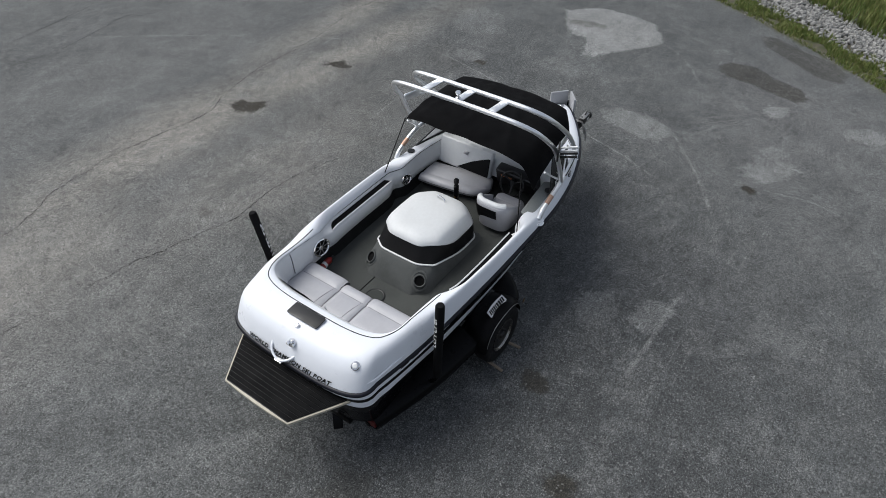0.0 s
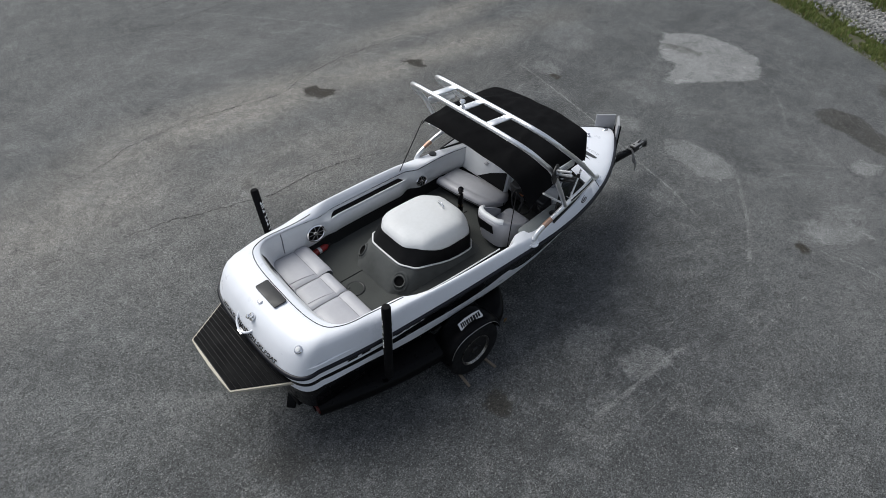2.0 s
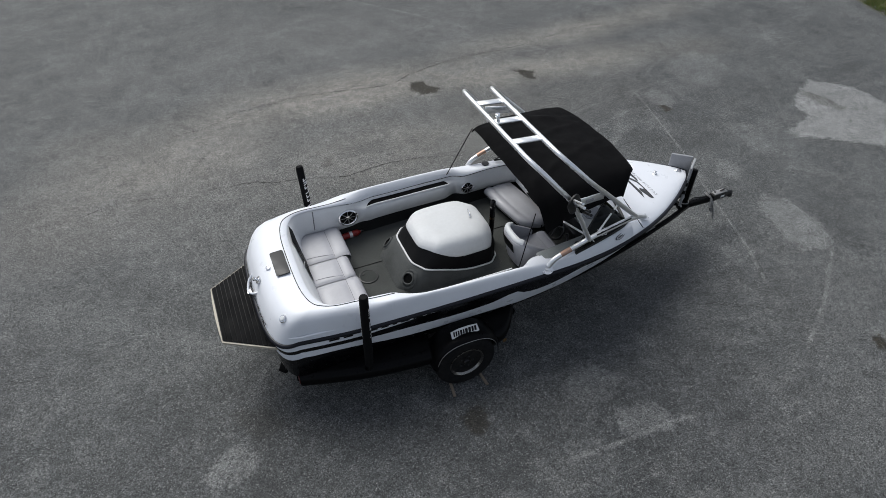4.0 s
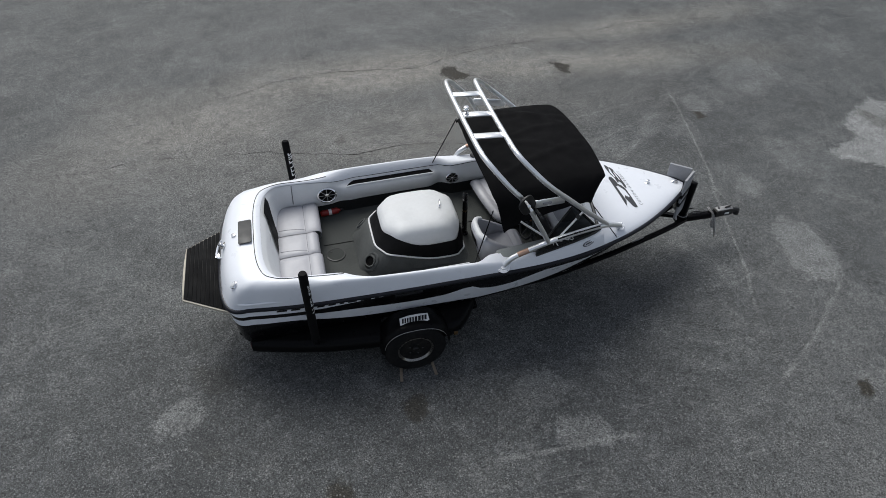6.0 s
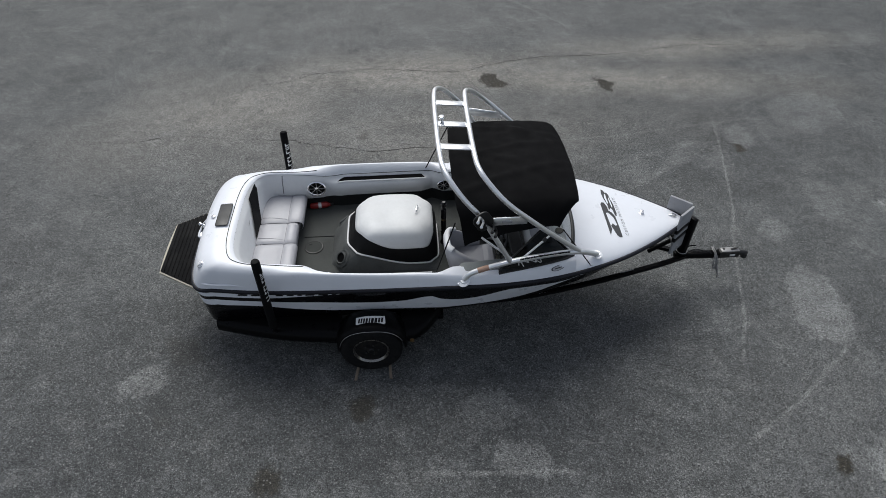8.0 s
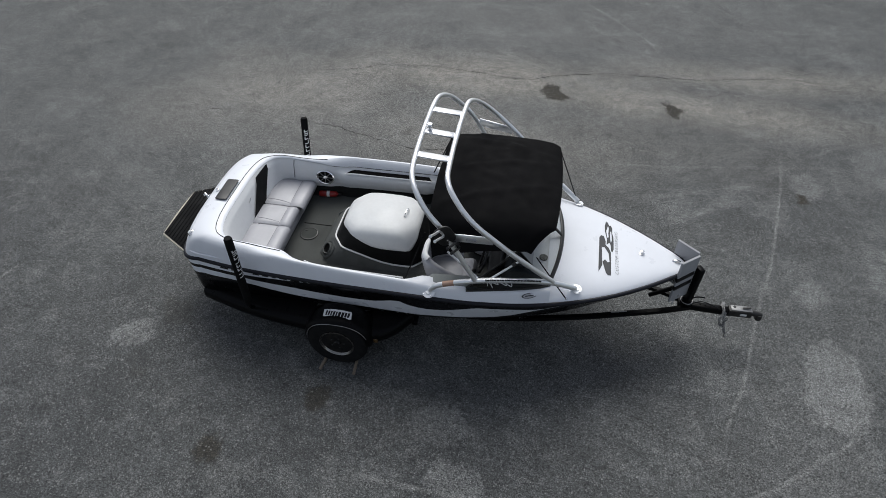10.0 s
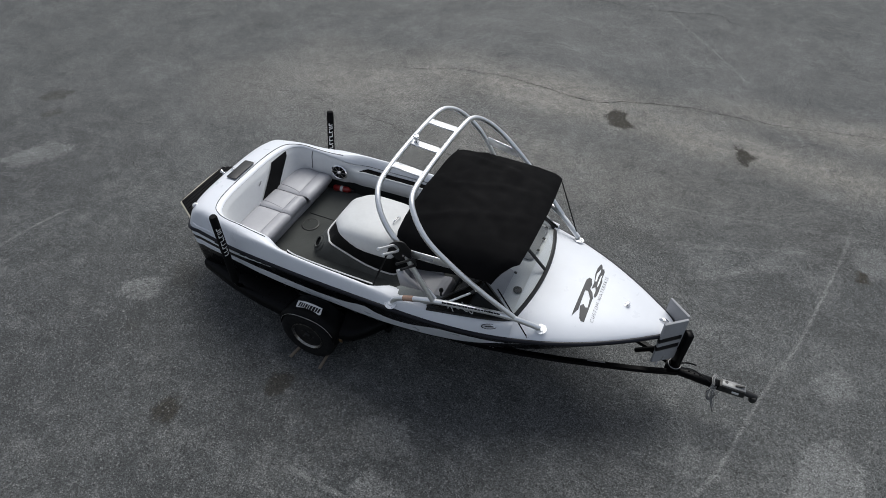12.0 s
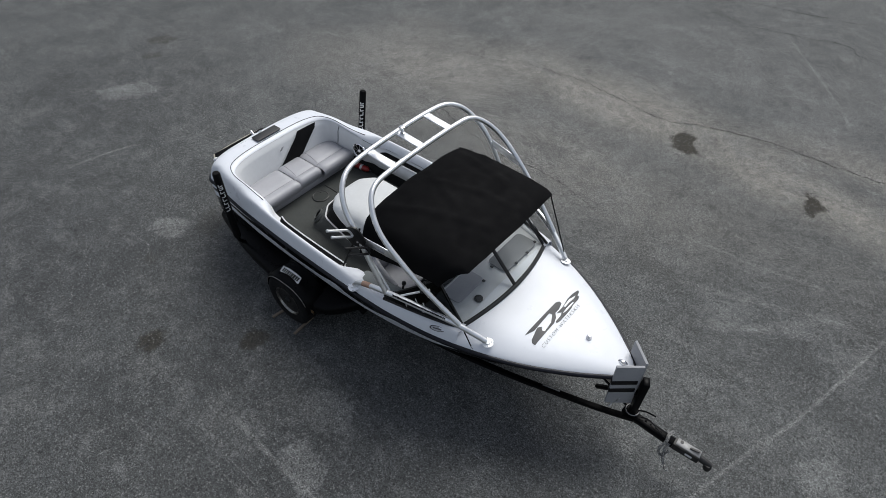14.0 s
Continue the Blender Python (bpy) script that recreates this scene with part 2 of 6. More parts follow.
def smooth_path(points, steps=8):
    """A smooth line through a few places."""
    p = [Vector(q) for q in points]
    p = [2 * p[0] - p[1]] + p + [2 * p[-1] - p[-2]]
    out = []
    for i in range(1, len(p) - 2):
        for k in range(steps):
            t = k / steps
            a, b, c, d = p[i - 1], p[i], p[i + 1], p[i + 2]
            out.append(0.5 * (2 * b + (c - a) * t + (2 * a - 5 * b + 4 * c - d) * t * t + (3 * b - a - 3 * c + d) * t ** 3))
    out.append(p[-2])
    return out


def tube(points, r, n=12, steps=8, bm=None, ends=True, flat=1.0):
    """A round tube along a smooth line."""
    path = smooth_path(points, steps) if steps else [Vector(q) for q in points]
    bm2 = bmesh.new()
    rings, side = [], None
    for i, p in enumerate(path):
        d = (path[min(i + 1, len(path) - 1)] - path[max(i - 1, 0)]).normalized()
        if side is None:
            side = d.orthogonal().normalized()
        side = (side - d * side.dot(d)).normalized()
        up = d.cross(side)
        rr = r[i * len(r) // len(path)] if isinstance(r, (list, tuple)) else r
        rings.append([bm2.verts.new(p + rr * (math.cos(2 * math.pi * k / n) * side + flat * math.sin(2 * math.pi * k / n) * up)) for k in range(n)])
    for a, b in zip(rings, rings[1:]):
        for k in range(n):
            bm2.faces.new((a[k], a[(k + 1) % n], b[(k + 1) % n], b[k]))
    if ends:
        bm2.faces.new(rings[0])
        bm2.faces.new(rings[-1])
    return join(bm, bm2)


def beam(a, b, width, height, bm=None, bevel=0.006):
    """A box section from a to b."""
    a, b = Vector(a), Vector(b)
    d = b - a
    m = Matrix.Translation((a + b) / 2) @ d.to_track_quat("X", "Z").to_matrix().to_4x4()
    return box((d.length, width, height), m, bevel, 1, bm)


def aim(at, direction, spin=0.0):
    """A pose at a place with its z axis along a direction."""
    return Matrix.Translation(at) @ Vector(direction).to_track_quat("Z", "Y").to_matrix().to_4x4() @ Matrix.Rotation(radians(spin), 4, "Z")


def loft(rings, closed=False):
    """Quads between rings of equally many places."""
    n = len(rings[0])
    verts = [v for r in rings for v in r]
    faces = []
    for k in range(len(rings) - 1):
        for i in range(n if closed else n - 1):
            j = (i + 1) % n
            faces.append((k * n + i, k * n + j, (k + 1) * n + j, (k + 1) * n + i))
    return verts, faces


def plate(outline, thick, m, bm=None, bevel=0.0):
    """A flat outline (x, y) given a thickness along z, moved by m."""
    bm2 = bmesh.new()
    f = bm2.faces.new([bm2.verts.new((x, y, 0)) for x, y in outline])
    got = bmesh.ops.extrude_face_region(bm2, geom=[f])
    bmesh.ops.translate(bm2, vec=(0, 0, thick), verts=[g for g in got["geom"] if isinstance(g, bmesh.types.BMVert)])
    if bevel:
        bmesh.ops.bevel(bm2, geom=bm2.edges[:], offset=bevel, segments=2, affect="EDGES", profile=0.5)
    bmesh.ops.transform(bm2, matrix=m, verts=bm2.verts)
    return join(bm, bm2)


def rounded(w, h, r, n=5):
    """A rounded rectangle about the origin."""
    out = []
    for cx, cy, a0 in ((w / 2 - r, h / 2 - r, 0), (-w / 2 + r, h / 2 - r, 90), (-w / 2 + r, -h / 2 + r, 180), (w / 2 - r, -h / 2 + r, 270)):
        for k in range(n + 1):
            a = radians(a0 + 90 * k / n)
            out.append((cx + r * math.cos(a), cy + r * math.sin(a)))
    return out


def pad(w, l, h, r, m, bm=None, crown=0.3, seg=4):
    """A stuffed cushion: a rounded slab whose top swells, base at z 0."""
    bm2 = bmesh.new()
    n = 10
    prof = [(0.0, 0.0), (0.0, 0.55), (0.25, 0.82), (0.75, 0.97), (1.6, 1.0)]
    rings = []
    for inset, hh in prof:
        o = rounded(w - 2 * inset * r * 0.6, l - 2 * inset * r * 0.6, max(r * (1 - inset * 0.3), 0.01), seg)
        rings.append([bm2.verts.new((x, y, h * hh)) for x, y in o])
    for a, b in zip(rings, rings[1:]):
        for k in range(len(a)):
            bm2.faces.new((a[k], a[(k + 1) % len(a)], b[(k + 1) % len(a)], b[k]))
    bm2.faces.new(rings[0])
    top = bm2.faces.new(rings[-1])
    got = bmesh.ops.poke(bm2, faces=[top])
    for v in got["verts"]:
        v.co.z += crown * 0.02
    bmesh.ops.transform(bm2, matrix=m, verts=bm2.verts)
    return join(bm, bm2)


def letters(name, text, size, m, material, parent, depth=0.002, label="", spread=1.0, shear=0.0, bold=0.0):
    """Raised lettering in the built-in font, as a mesh."""
    cu = bpy.data.curves.new(name, "FONT")
    cu.body, cu.size, cu.extrude, cu.align_x, cu.align_y = text, size, depth, "CENTER", "CENTER"
    cu.space_character, cu.shear, cu.offset = spread, shear, bold
    tmp = new(name + "_tmp", cu)
    dg = bpy.context.evaluated_depsgraph_get()
    me = bpy.data.meshes.new_from_object(tmp.evaluated_get(dg))
    bpy.data.objects.remove(tmp)
    spans = sorted((min(x), max(x)) for x in ([me.vertices[i].co.x - shear * me.vertices[i].co.y for i in f.vertices] for f in me.polygons))
    cuts, reach = [], spans[0][1]
    for low, high in spans:
        if low - reach > size * 0.22:
            cuts.append((low + reach) / 2)
        reach = max(reach, high)
    me.transform(m)
    flat = m.inverted()
    groups = {}
    for f in me.polygons:
        p = flat @ f.center
        groups.setdefault(sum(p.x - shear * p.y > c for c in cuts), []).append(f)
    words = []
    for k in sorted(groups):
        index = {}
        faces = [tuple(index.setdefault(i, len(index)) for i in f.vertices) for f in groups[k]]
        word = bpy.data.meshes.new(name)
        word.from_pydata([me.vertices[i].co.copy() for i in index], [], faces)
        word.materials.append(material)
        ob = new(name, word)
        if label:
            ob["label"] = label
        words.append(place(ob, parent))
    bpy.data.meshes.remove(me)
    return words


# ---- ground: one sheet, worn asphalt with a grass and gravel verge ----
def verge(y):
    """Where the asphalt ends, as x for a given y."""
    return 14.62 + 0.54 * y - 0.031 * y * y


# pale worn patches, oil stains and scratched lines: how strong, then their outlines on the lot
PALE_PATCHES = [
    (0.95, [(11.95, 2.78), (12.53, 2.19), (12.57, 1.48), (12.33, 0.68), (11.71, 0.24), (11.3, 0.22), (10.82, 0.61), (10.45, 0.91), (10.03, 1.18), (9.94, 1.41), (10.43, 1.57), (10.78, 1.67), (10.81, 2.04), (11.14, 2.38)]),
    (0.48, [(8.12, 0.11), (8.33, -0.13), (8.36, -0.66), (8.25, -1.04), (7.95, -1.3), (7.6, -1.1), (7.6, -0.75), (7.72, -0.3), (7.8, -0.04)]),
    (0.65, [(9.8, -2.4), (10.05, -2.49), (10.14, -2.77), (9.94, -2.87), (9.67, -2.73), (9.58, -2.5)]),
    (0.50, [(7.7, -2.57), (8.06, -2.8), (8.27, -3.25), (8.12, -3.46), (7.75, -3.28), (7.5, -3.17), (7.4, -2.97), (7.51, -2.72)]),
    (0.28, [(8.32, -2.59), (8.7, -2.97), (8.54, -3.19), (8.11, -3.02), (7.98, -2.68)]),
    (0.55, [(9.94, -3.79), (10.18, -4.08), (10.15, -4.43), (9.71, -4.49), (9.64, -4.16), (9.66, -3.89)]),
    (0.36, [(3.42, -1.61), (3.64, -1.71), (3.77, -1.98), (3.58, -2.18), (3.27, -2.2), (3.08, -2.05), (3.13, -1.79)]),
    (0.46, [(3.43, -2.33), (3.85, -2.42), (4.02, -2.66), (3.9, -2.8), (3.56, -2.74), (3.38, -2.6)]),
    (0.30, [(2.26, -3.81), (2.33, -3.88), (2.17, -3.9), (2.13, -3.84)]),
    (0.42, [(-0.8, -1.14), (-0.54, -1.09), (-0.41, -1.36), (-0.5, -1.51), (-0.89, -1.51), (-0.99, -1.41)]),
    (0.30, [(8.41, 3.71), (8.69, 3.78), (8.79, 3.4), (8.74, 3.08), (8.41, 2.98), (8.3, 3.34)]),
    (0.42, [(-5.16, -0.07), (-4.74, 0.7), (-4.22, 0.87), (-4.2, 0.49), (-4.71, -0.15)]),
    (0.30, [(7.81, 0.89), (8.08, 1.19), (8.3, 1.13), (8.3, 0.8), (8.03, 0.57)]),
    (0.30, [(4.0, -1.2), (4.1, -1.28), (3.95, -1.32), (3.88, -1.26)]),
    (0.30, [(3.0, -2.55), (3.1, -2.56), (3.08, -2.65), (2.99, -2.63)]),
    (0.22, [(9.6, 4.6), (10.6, 4.9), (10.8, 3.9), (10.0, 3.3), (9.4, 3.8)]),
    (0.22, [(9.0, 2.2), (9.5, 2.0), (9.3, 0.9), (8.9, 1.1)])]
DARK_STAINS = [
    (1.0, [(4.06, 5.75), (4.22, 6.04), (4.44, 5.96), (4.48, 5.77), (4.69, 5.52), (4.5, 5.42), (4.24, 5.42)]),
    (1.0, [(6.42, 5.68), (6.6, 5.62), (6.82, 5.43), (6.68, 5.32), (6.7, 5.14), (6.55, 5.15), (6.5, 5.34)]),
    (0.9, [(8.36, 3.17), (8.47, 3.11), (8.5, 2.88), (8.33, 2.91)]),
    (0.5, [(1.8, 3.98), (1.91, 3.87), (1.79, 3.7), (1.67, 3.78)]),
    (0.7, [(1.95, -1.67), (2.08, -1.75), (2.08, -1.94), (1.94, -2.03), (1.8, -1.94), (1.79, -1.76)]),
    (0.72, [(0.83, -2.52), (0.98, -2.49), (1.1, -2.63), (1.08, -2.81), (0.91, -2.84), (0.81, -2.76)]),
    (0.62, [(11.08, -1.15), (11.43, -1.29), (11.51, -1.85), (11.2, -2.26), (11.03, -2.84), (10.67, -3.02), (10.44, -2.86), (10.5, -2.54), (10.69, -1.95), (10.76, -1.43)]),
    (0.55, [(13.09, -1.49), (13.22, -1.83), (12.88, -2.44), (12.59, -3.17), (12.18, -3.46), (11.73, -3.43), (11.72, -3.01), (12.18, -2.37), (12.6, -1.8)]),
    (0.55, [(-6.23, 1.73), (-6.11, 2.1), (-5.74, 2.21), (-5.75, 1.87), (-6.01, 1.65)]),
    (0.5, [(-5.7, 1.27), (-5.5, 1.63), (-5.29, 1.5), (-5.51, 1.25)]),
    (0.9, [(7.08, -2.78), (7.23, -2.74), (7.2, -2.9), (7.08, -2.97), (7.03, -2.88)]),
    (0.4, [(-0.62, -0.67), (-0.19, -0.7), (-0.04, -1.06), (-0.37, -1.12)]),
    (0.35, [(-0.45, -1.8), (-0.26, -1.83), (-0.22, -1.96), (-0.4, -1.95)]),
    (0.45, [(11.48, 2.51), (11.63, 2.07), (11.69, 1.6), (11.49, 1.55), (11.34, 1.93), (11.27, 2.37)])]
# half width, strength, places
SCRATCHES = [
    (0.030, 0.60, [(8.35, 4.3), (8.16, 3.4), (7.84, 2.15), (7.58, 1.25), (7.35, 0.66), (7.11, -0.1), (6.9, -0.78), (6.74, -1.13), (6.55, -1.58)]),
    (0.038, 0.70, [(8.1, -1.23), (7.86, -1.45), (7.59, -1.63), (7.33, -1.85), (7.05, -2.05), (6.72, -2.26), (6.41, -2.43), (6.24, -2.53)]),
    (0.040, 0.40, [(5.39, 3.47), (6.02, 3.52), (6.66, 3.59), (7.56, 3.76), (8.23, 3.85), (8.93, 3.96)]),
    (0.085, 0.45, [(6.07, 2.0), (6.59, 2.31), (7.17, 2.63)]),
    (0.070, 0.34, [(5.7, 2.59), (6.66, 2.88), (7.53, 3.21), (7.82, 3.31)]),
    (0.034, 0.45, [(11.6, 0.4), (11.2, -0.27), (10.61, -0.78), (10.0, -1.15)]),
    (0.032, 0.50, [(8.96, -1.65), (9.37, -2.1), (9.7, -2.42)]),
    (0.028, 0.35, [(7.25, -2.88), (7.28, -3.31), (7.36, -3.79), (7.21, -4.3)]),
    (0.034, 0.50, [(4.33, -2.79), (4.01, -2.74), (3.44, -2.73), (2.95, -2.70), (2.64, -2.68)]),
    (0.034, 0.50, [(-3.23, -1.68), (-3.16, -1.23), (-3.05, -0.78), (-2.89, -0.39)]),
    (0.040, 0.42, [(4.34, 11.0), (5.14, 9.98), (5.71, 9.22), (6.2, 8.5), (6.6, 7.8)]),
    (0.090, 0.28, [(5.69, 1.97), (6.14, 2.03), (6.63, 2.32), (7.12, 2.79), (7.54, 3.33)]),
    (0.032, 0.34, [(10.83, 4.68), (10.78, 3.95), (10.68, 3.56)]),
    (0.038, 0.30, [(11.09, 3.44), (10.74, 2.57), (10.07, 1.52)]),
    (0.030, 0.28, [(3.81, -4.51), (3.83, -4.75), (3.82, -4.99)]),
    (0.045, 0.30, [(6.9, 7.3), (7.6, 6.2), (8.1, 5.2), (8.35, 4.3)]),
    (0.040, 0.26, [(8.3, 3.9), (9.3, 4.6), (10.2, 5.0)]),
    (0.034, 0.30, [(8.2, -1.6), (8.9, -2.0), (9.5, -2.9)])]
# middle, half sizes, turn, strength: broad washes of the lot's tone, some painted shade
SAND_WASH = [(2.6, 6.05, 3.6, 0.85, 3, 0.85), (6.8, 5.6, 3.2, 0.6, -8, 0.75), (-0.9, 4.7, 2.3, 1.2, 20, 0.8), (8.8, 7.0, 3.0, 0.5, 2, 0.7), (2.8, 3.9, 4.2, 1.1, 2, 0.40), (2.0, 6.25, 1.1, 0.2, 0, 0.6)]
# darker asphalt; under the boat and off starboard its shade is painted in
DARK_AND_SHADE_WASH = [(5.5, 9.5, 4.0, 1.6, -20, 0.35), (8.2, 3.4, 2.2, 1.2, 10, 0.42), (6.2, 4.4, 1.6, 0.5, 0, 0.35), (-1.2, -2.6, 3.6, 1.9, 15, 0.66), (3.0, -2.8, 3.6, 1.7, 0, 0.72), (-4.5, 0.0, 1.8, 2.2, 0, 0.6),
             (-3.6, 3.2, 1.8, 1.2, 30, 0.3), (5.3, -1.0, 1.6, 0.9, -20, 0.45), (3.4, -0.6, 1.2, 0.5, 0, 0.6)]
PALE_WASH = [(-1.0, 3.9, 4.2, 2.0, 15, 0.45), (9.0, -4.0, 3.6, 2.4, 0, 0.55), (4.0, 8.8, 6.0, 1.6, 5, 0.5), (9.4, -2.2, 1.6, 0.8, 30, 0.3), (6.4, -2.9, 1.0, 0.5, 0, 0.2)]


def ground_material():
    b = Nodes("worn_asphalt")

    def layer(name):
        a = b.tree.nodes.new("ShaderNodeAttribute")
        a.attribute_name = name
        sep = b.node("ShaderNodeSeparateColor", Color=a.outputs["Color"])
        return sep.outputs[0], sep.outputs[1], sep.outputs[2], a.outputs["Alpha"]

    pale, pale_much, dark, dark_much = layer("spots")
    across, across_much, sand, shade = layer("scratches_and_shade")
    wash = layer("washes")[0]
    big, mid, fine = b.noise(0.55, 6.0, 0.6), b.noise(2.2, 6.0, 0.7), b.noise(70.0, 3.0, 0.7)
    ragged, shred = b.noise(5.0, 6.0, 0.72), b.noise(21.0, 5.0, 0.75)
    patchy = b.ramp(b.noise(6.0, 6.0, 0.75), 0.3, 0.62, 0.35, 1.0)
    col = b.mix(b.ramp(big, 0.35, 0.65), (0.0575, 0.0608, 0.0612), (0.0775, 0.0808, 0.0808))
    col = b.mix(b.ramp(mid, 0.42, 0.72, 0.0, 0.5), col, (0.112, 0.114, 0.112))

    def lay(mask, colour, amount=1.0):
        nonlocal col
        col = b.mix(b.math("MULTIPLY", mask, amount), col, colour)

    def torn(field, much, edge=0.16):
        """A spot's field cut to a ragged edge."""
        worn = b.math("ADD", field, b.math("ADD", b.math("MULTIPLY", b.math("SUBTRACT", ragged, 0.5), 1.5), b.math("MULTIPLY", b.math("SUBTRACT", shred, 0.5), 0.9)))
        return b.math("MULTIPLY", b.ramp(worn, 0.5 - edge, 0.5 + edge), much)

    lay(b.math("MULTIPLY", sand, patchy), (0.222, 0.208, 0.184), 1.1)
    # dark tone, with the boat's shade put into the colour
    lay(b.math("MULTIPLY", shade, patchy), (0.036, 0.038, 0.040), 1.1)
    lay(b.math("MULTIPLY", wash, patchy), (0.122, 0.123, 0.121), 1.1)
    # worn blotches and scuffs all over
    blot = b.noise(0.9, 9.0, 0.72)
    lay(b.ramp(blot, 0.535, 0.60), (0.128, 0.130, 0.128), 0.34)
    lay(b.ramp(blot, 0.435, 0.385), (0.042, 0.044, 0.045), 0.30)
    lay(b.ramp(b.noise(2.7, 8.0, 0.75), 0.57, 0.62), (0.140, 0.141, 0.138), 0.26)
    for turn, scale, low in ((25, 0.55, 0.640), (-40, 0.7, 0.650), (80, 0.6, 0.645)):
        m = b.node("ShaderNodeMapping", Vector=b.coords)
        m.inputs["Rotation"].default_value = (0, 0, radians(turn))
        m.inputs["Scale"].default_value = (scale, scale * 11, 1)
        lay(b.math("MULTIPLY", b.ramp(b.noise(1.0, 4.0, 0.6, at=m.outputs[0]), low, low + 0.05), b.ramp(shred, 0.40, 0.60)), (0.165, 0.166, 0.163), 0.42)
    lay(b.math("MULTIPLY", torn(pale, pale_much), b.ramp(patchy, 0.35, 1.0, 0.65, 1.0)), (0.195, 0.198, 0.195), 1.05)
    wander = b.math("ADD", across, b.math("MULTIPLY", b.math("SUBTRACT", shred, 0.5), 2.2))
    stroke = b.ramp(b.math("ABSOLUTE", wander), 0.35, 1.05, 1.0, 0.0)
    lay(b.math("MULTIPLY", b.math("MULTIPLY", stroke, across_much), b.ramp(b.noise(3.1, 6.0, 0.75), 0.38, 0.60, 0.22, 1.0)), (0.195, 0.197, 0.193), 0.95)
    lay(b.math("MULTIPLY", torn(dark, dark_much), b.ramp(b.math("ADD", dark_much, b.math("MULTIPLY", mid, 0.9)), 0.75, 1.15, 0.6, 1.0)), (0.0225, 0.0195, 0.0135), 1.15)

    # aggregate, coarse to fine, as lighter and darker grains of what lies there
    def grade(fac, low, high, least, most):
        nonlocal col
        n = b.tree.nodes.new("ShaderNodeVectorMath")
        n.operation = "SCALE"
        b.put(n.inputs[0], col)
        b.put(n.inputs["Scale"], b.ramp(fac, low, high, least, most))
        col = n.outputs[0]

    stones = b.node("ShaderNodeTexVoronoi", Vector=b.coords, Scale=75.0)
    tone = b.node("ShaderNodeSeparateColor", Color=stones.outputs["Color"]).outputs[0]
    chips = b.node("ShaderNodeTexVoronoi", Vector=b.coords, Scale=40.0)
    chip = b.node("ShaderNodeSeparateColor", Color=chips.outputs["Color"]).outputs[1]
    grade(b.noise(1.3, 7.0, 0.72), 0.34, 0.66, 0.82, 1.18)
    grade(b.noise(4.5, 6.0, 0.78), 0.32, 0.68, 0.82, 1.18)
    grade(shred, 0.30, 0.70, 0.72, 1.28)
    grade(fine, 0.30, 0.70, 0.24, 1.82)
    grade(tone, 0.0, 1.0, 0.55, 1.45)
    grade(b.noise(130.0, 2.0, 0.6), 0.34, 0.66, 0.25, 1.75)
    core = b.ramp(chips.outputs["Distance"], 0.50, 0.32)
    col = b.mix(b.math("MULTIPLY", b.ramp(chip, 0.17, 0.13), b.math("MULTIPLY", core, 0.74)), col, (0.010, 0.010, 0.010))
    col = b.mix(b.math("MULTIPLY", b.ramp(chip, 0.87, 0.91), b.math("MULTIPLY", core, 0.42)), col, (0.25, 0.25, 0.245))
    col = b.mix(b.math("MULTIPLY", b.ramp(tone, 0.955, 0.97), b.ramp(stones.outputs["Distance"], 0.45, 0.30, 0.0, 0.5)), col, (0.34, 0.34, 0.33))
    # the verge beyond the asphalt
    sep = b.node("ShaderNodeSeparateXYZ", Vector=b.coords)
    x, y = sep.outputs[0], sep.outputs[1]
    edge = b.math("ADD", b.math("MULTIPLY", y, 0.54), b.math("MULTIPLY", b.math("MULTIPLY", y, y), -0.031))
    out = b.math("ADD", b.math("SUBTRACT", b.math("SUBTRACT", x, edge), 14.62), b.math("MULTIPLY", b.math("SUBTRACT", ragged, 0.5), 0.35))
    soil = b.mix(b.ramp(b.noise(5.0, 5.0), 0.4, 0.65), (0.075, 0.068, 0.048), (0.045, 0.052, 0.020))
    col = b.mix(b.ramp(out, -0.06, 0.06), col, soil)
    b.bump(b.math("ADD", b.math("MULTIPLY", stones.outputs["Distance"], 0.7), fine), 0.6, 0.005)
    return b.out(Base_Color=col, Roughness=b.ramp(mid, 0.3, 0.7, 0.70, 0.85), Specular_IOR_Level=0.35)


def spot_fields(px, py, spots, soft=0.13):
    """How far inside the nearest outline each place lies (0 out, 1 in, 0.5 on it), and how strong that spot is."""
    field, much = np.zeros(px.shape), np.zeros(px.shape)
    for strength, outline in spots:
        near = (px > min(p[0] for p in outline) - 0.4) & (px < max(p[0] for p in outline) + 0.4) & (py > min(p[1] for p in outline) - 0.4) & (py < max(p[1] for p in outline) + 0.4)
        x, y = px[near], py[near]
        dist, inside = np.full(x.shape, 9.0), np.zeros(x.shape, bool)
        for (ax, ay), (bx, by) in zip(outline, outline[1:] + outline[:1]):
            t = np.clip(((x - ax) * (bx - ax) + (y - ay) * (by - ay)) / ((bx - ax) ** 2 + (by - ay) ** 2), 0, 1)
            dist = np.minimum(dist, np.hypot(x - ax - t * (bx - ax), y - ay - t * (by - ay)))
            if ay != by:
                inside ^= ((ay > y) != (by > y)) & (x < ax + (bx - ax) * (y - ay) / (by - ay))
        here = np.clip(0.5 + np.where(inside, dist, -dist) / (2 * soft), -1, 1.5)
        old, old_much = field[near], much[near]
        field[near], much[near] = np.maximum(old, here), np.where(here > np.maximum(old, -0.9), strength, old_much)
    return field, much


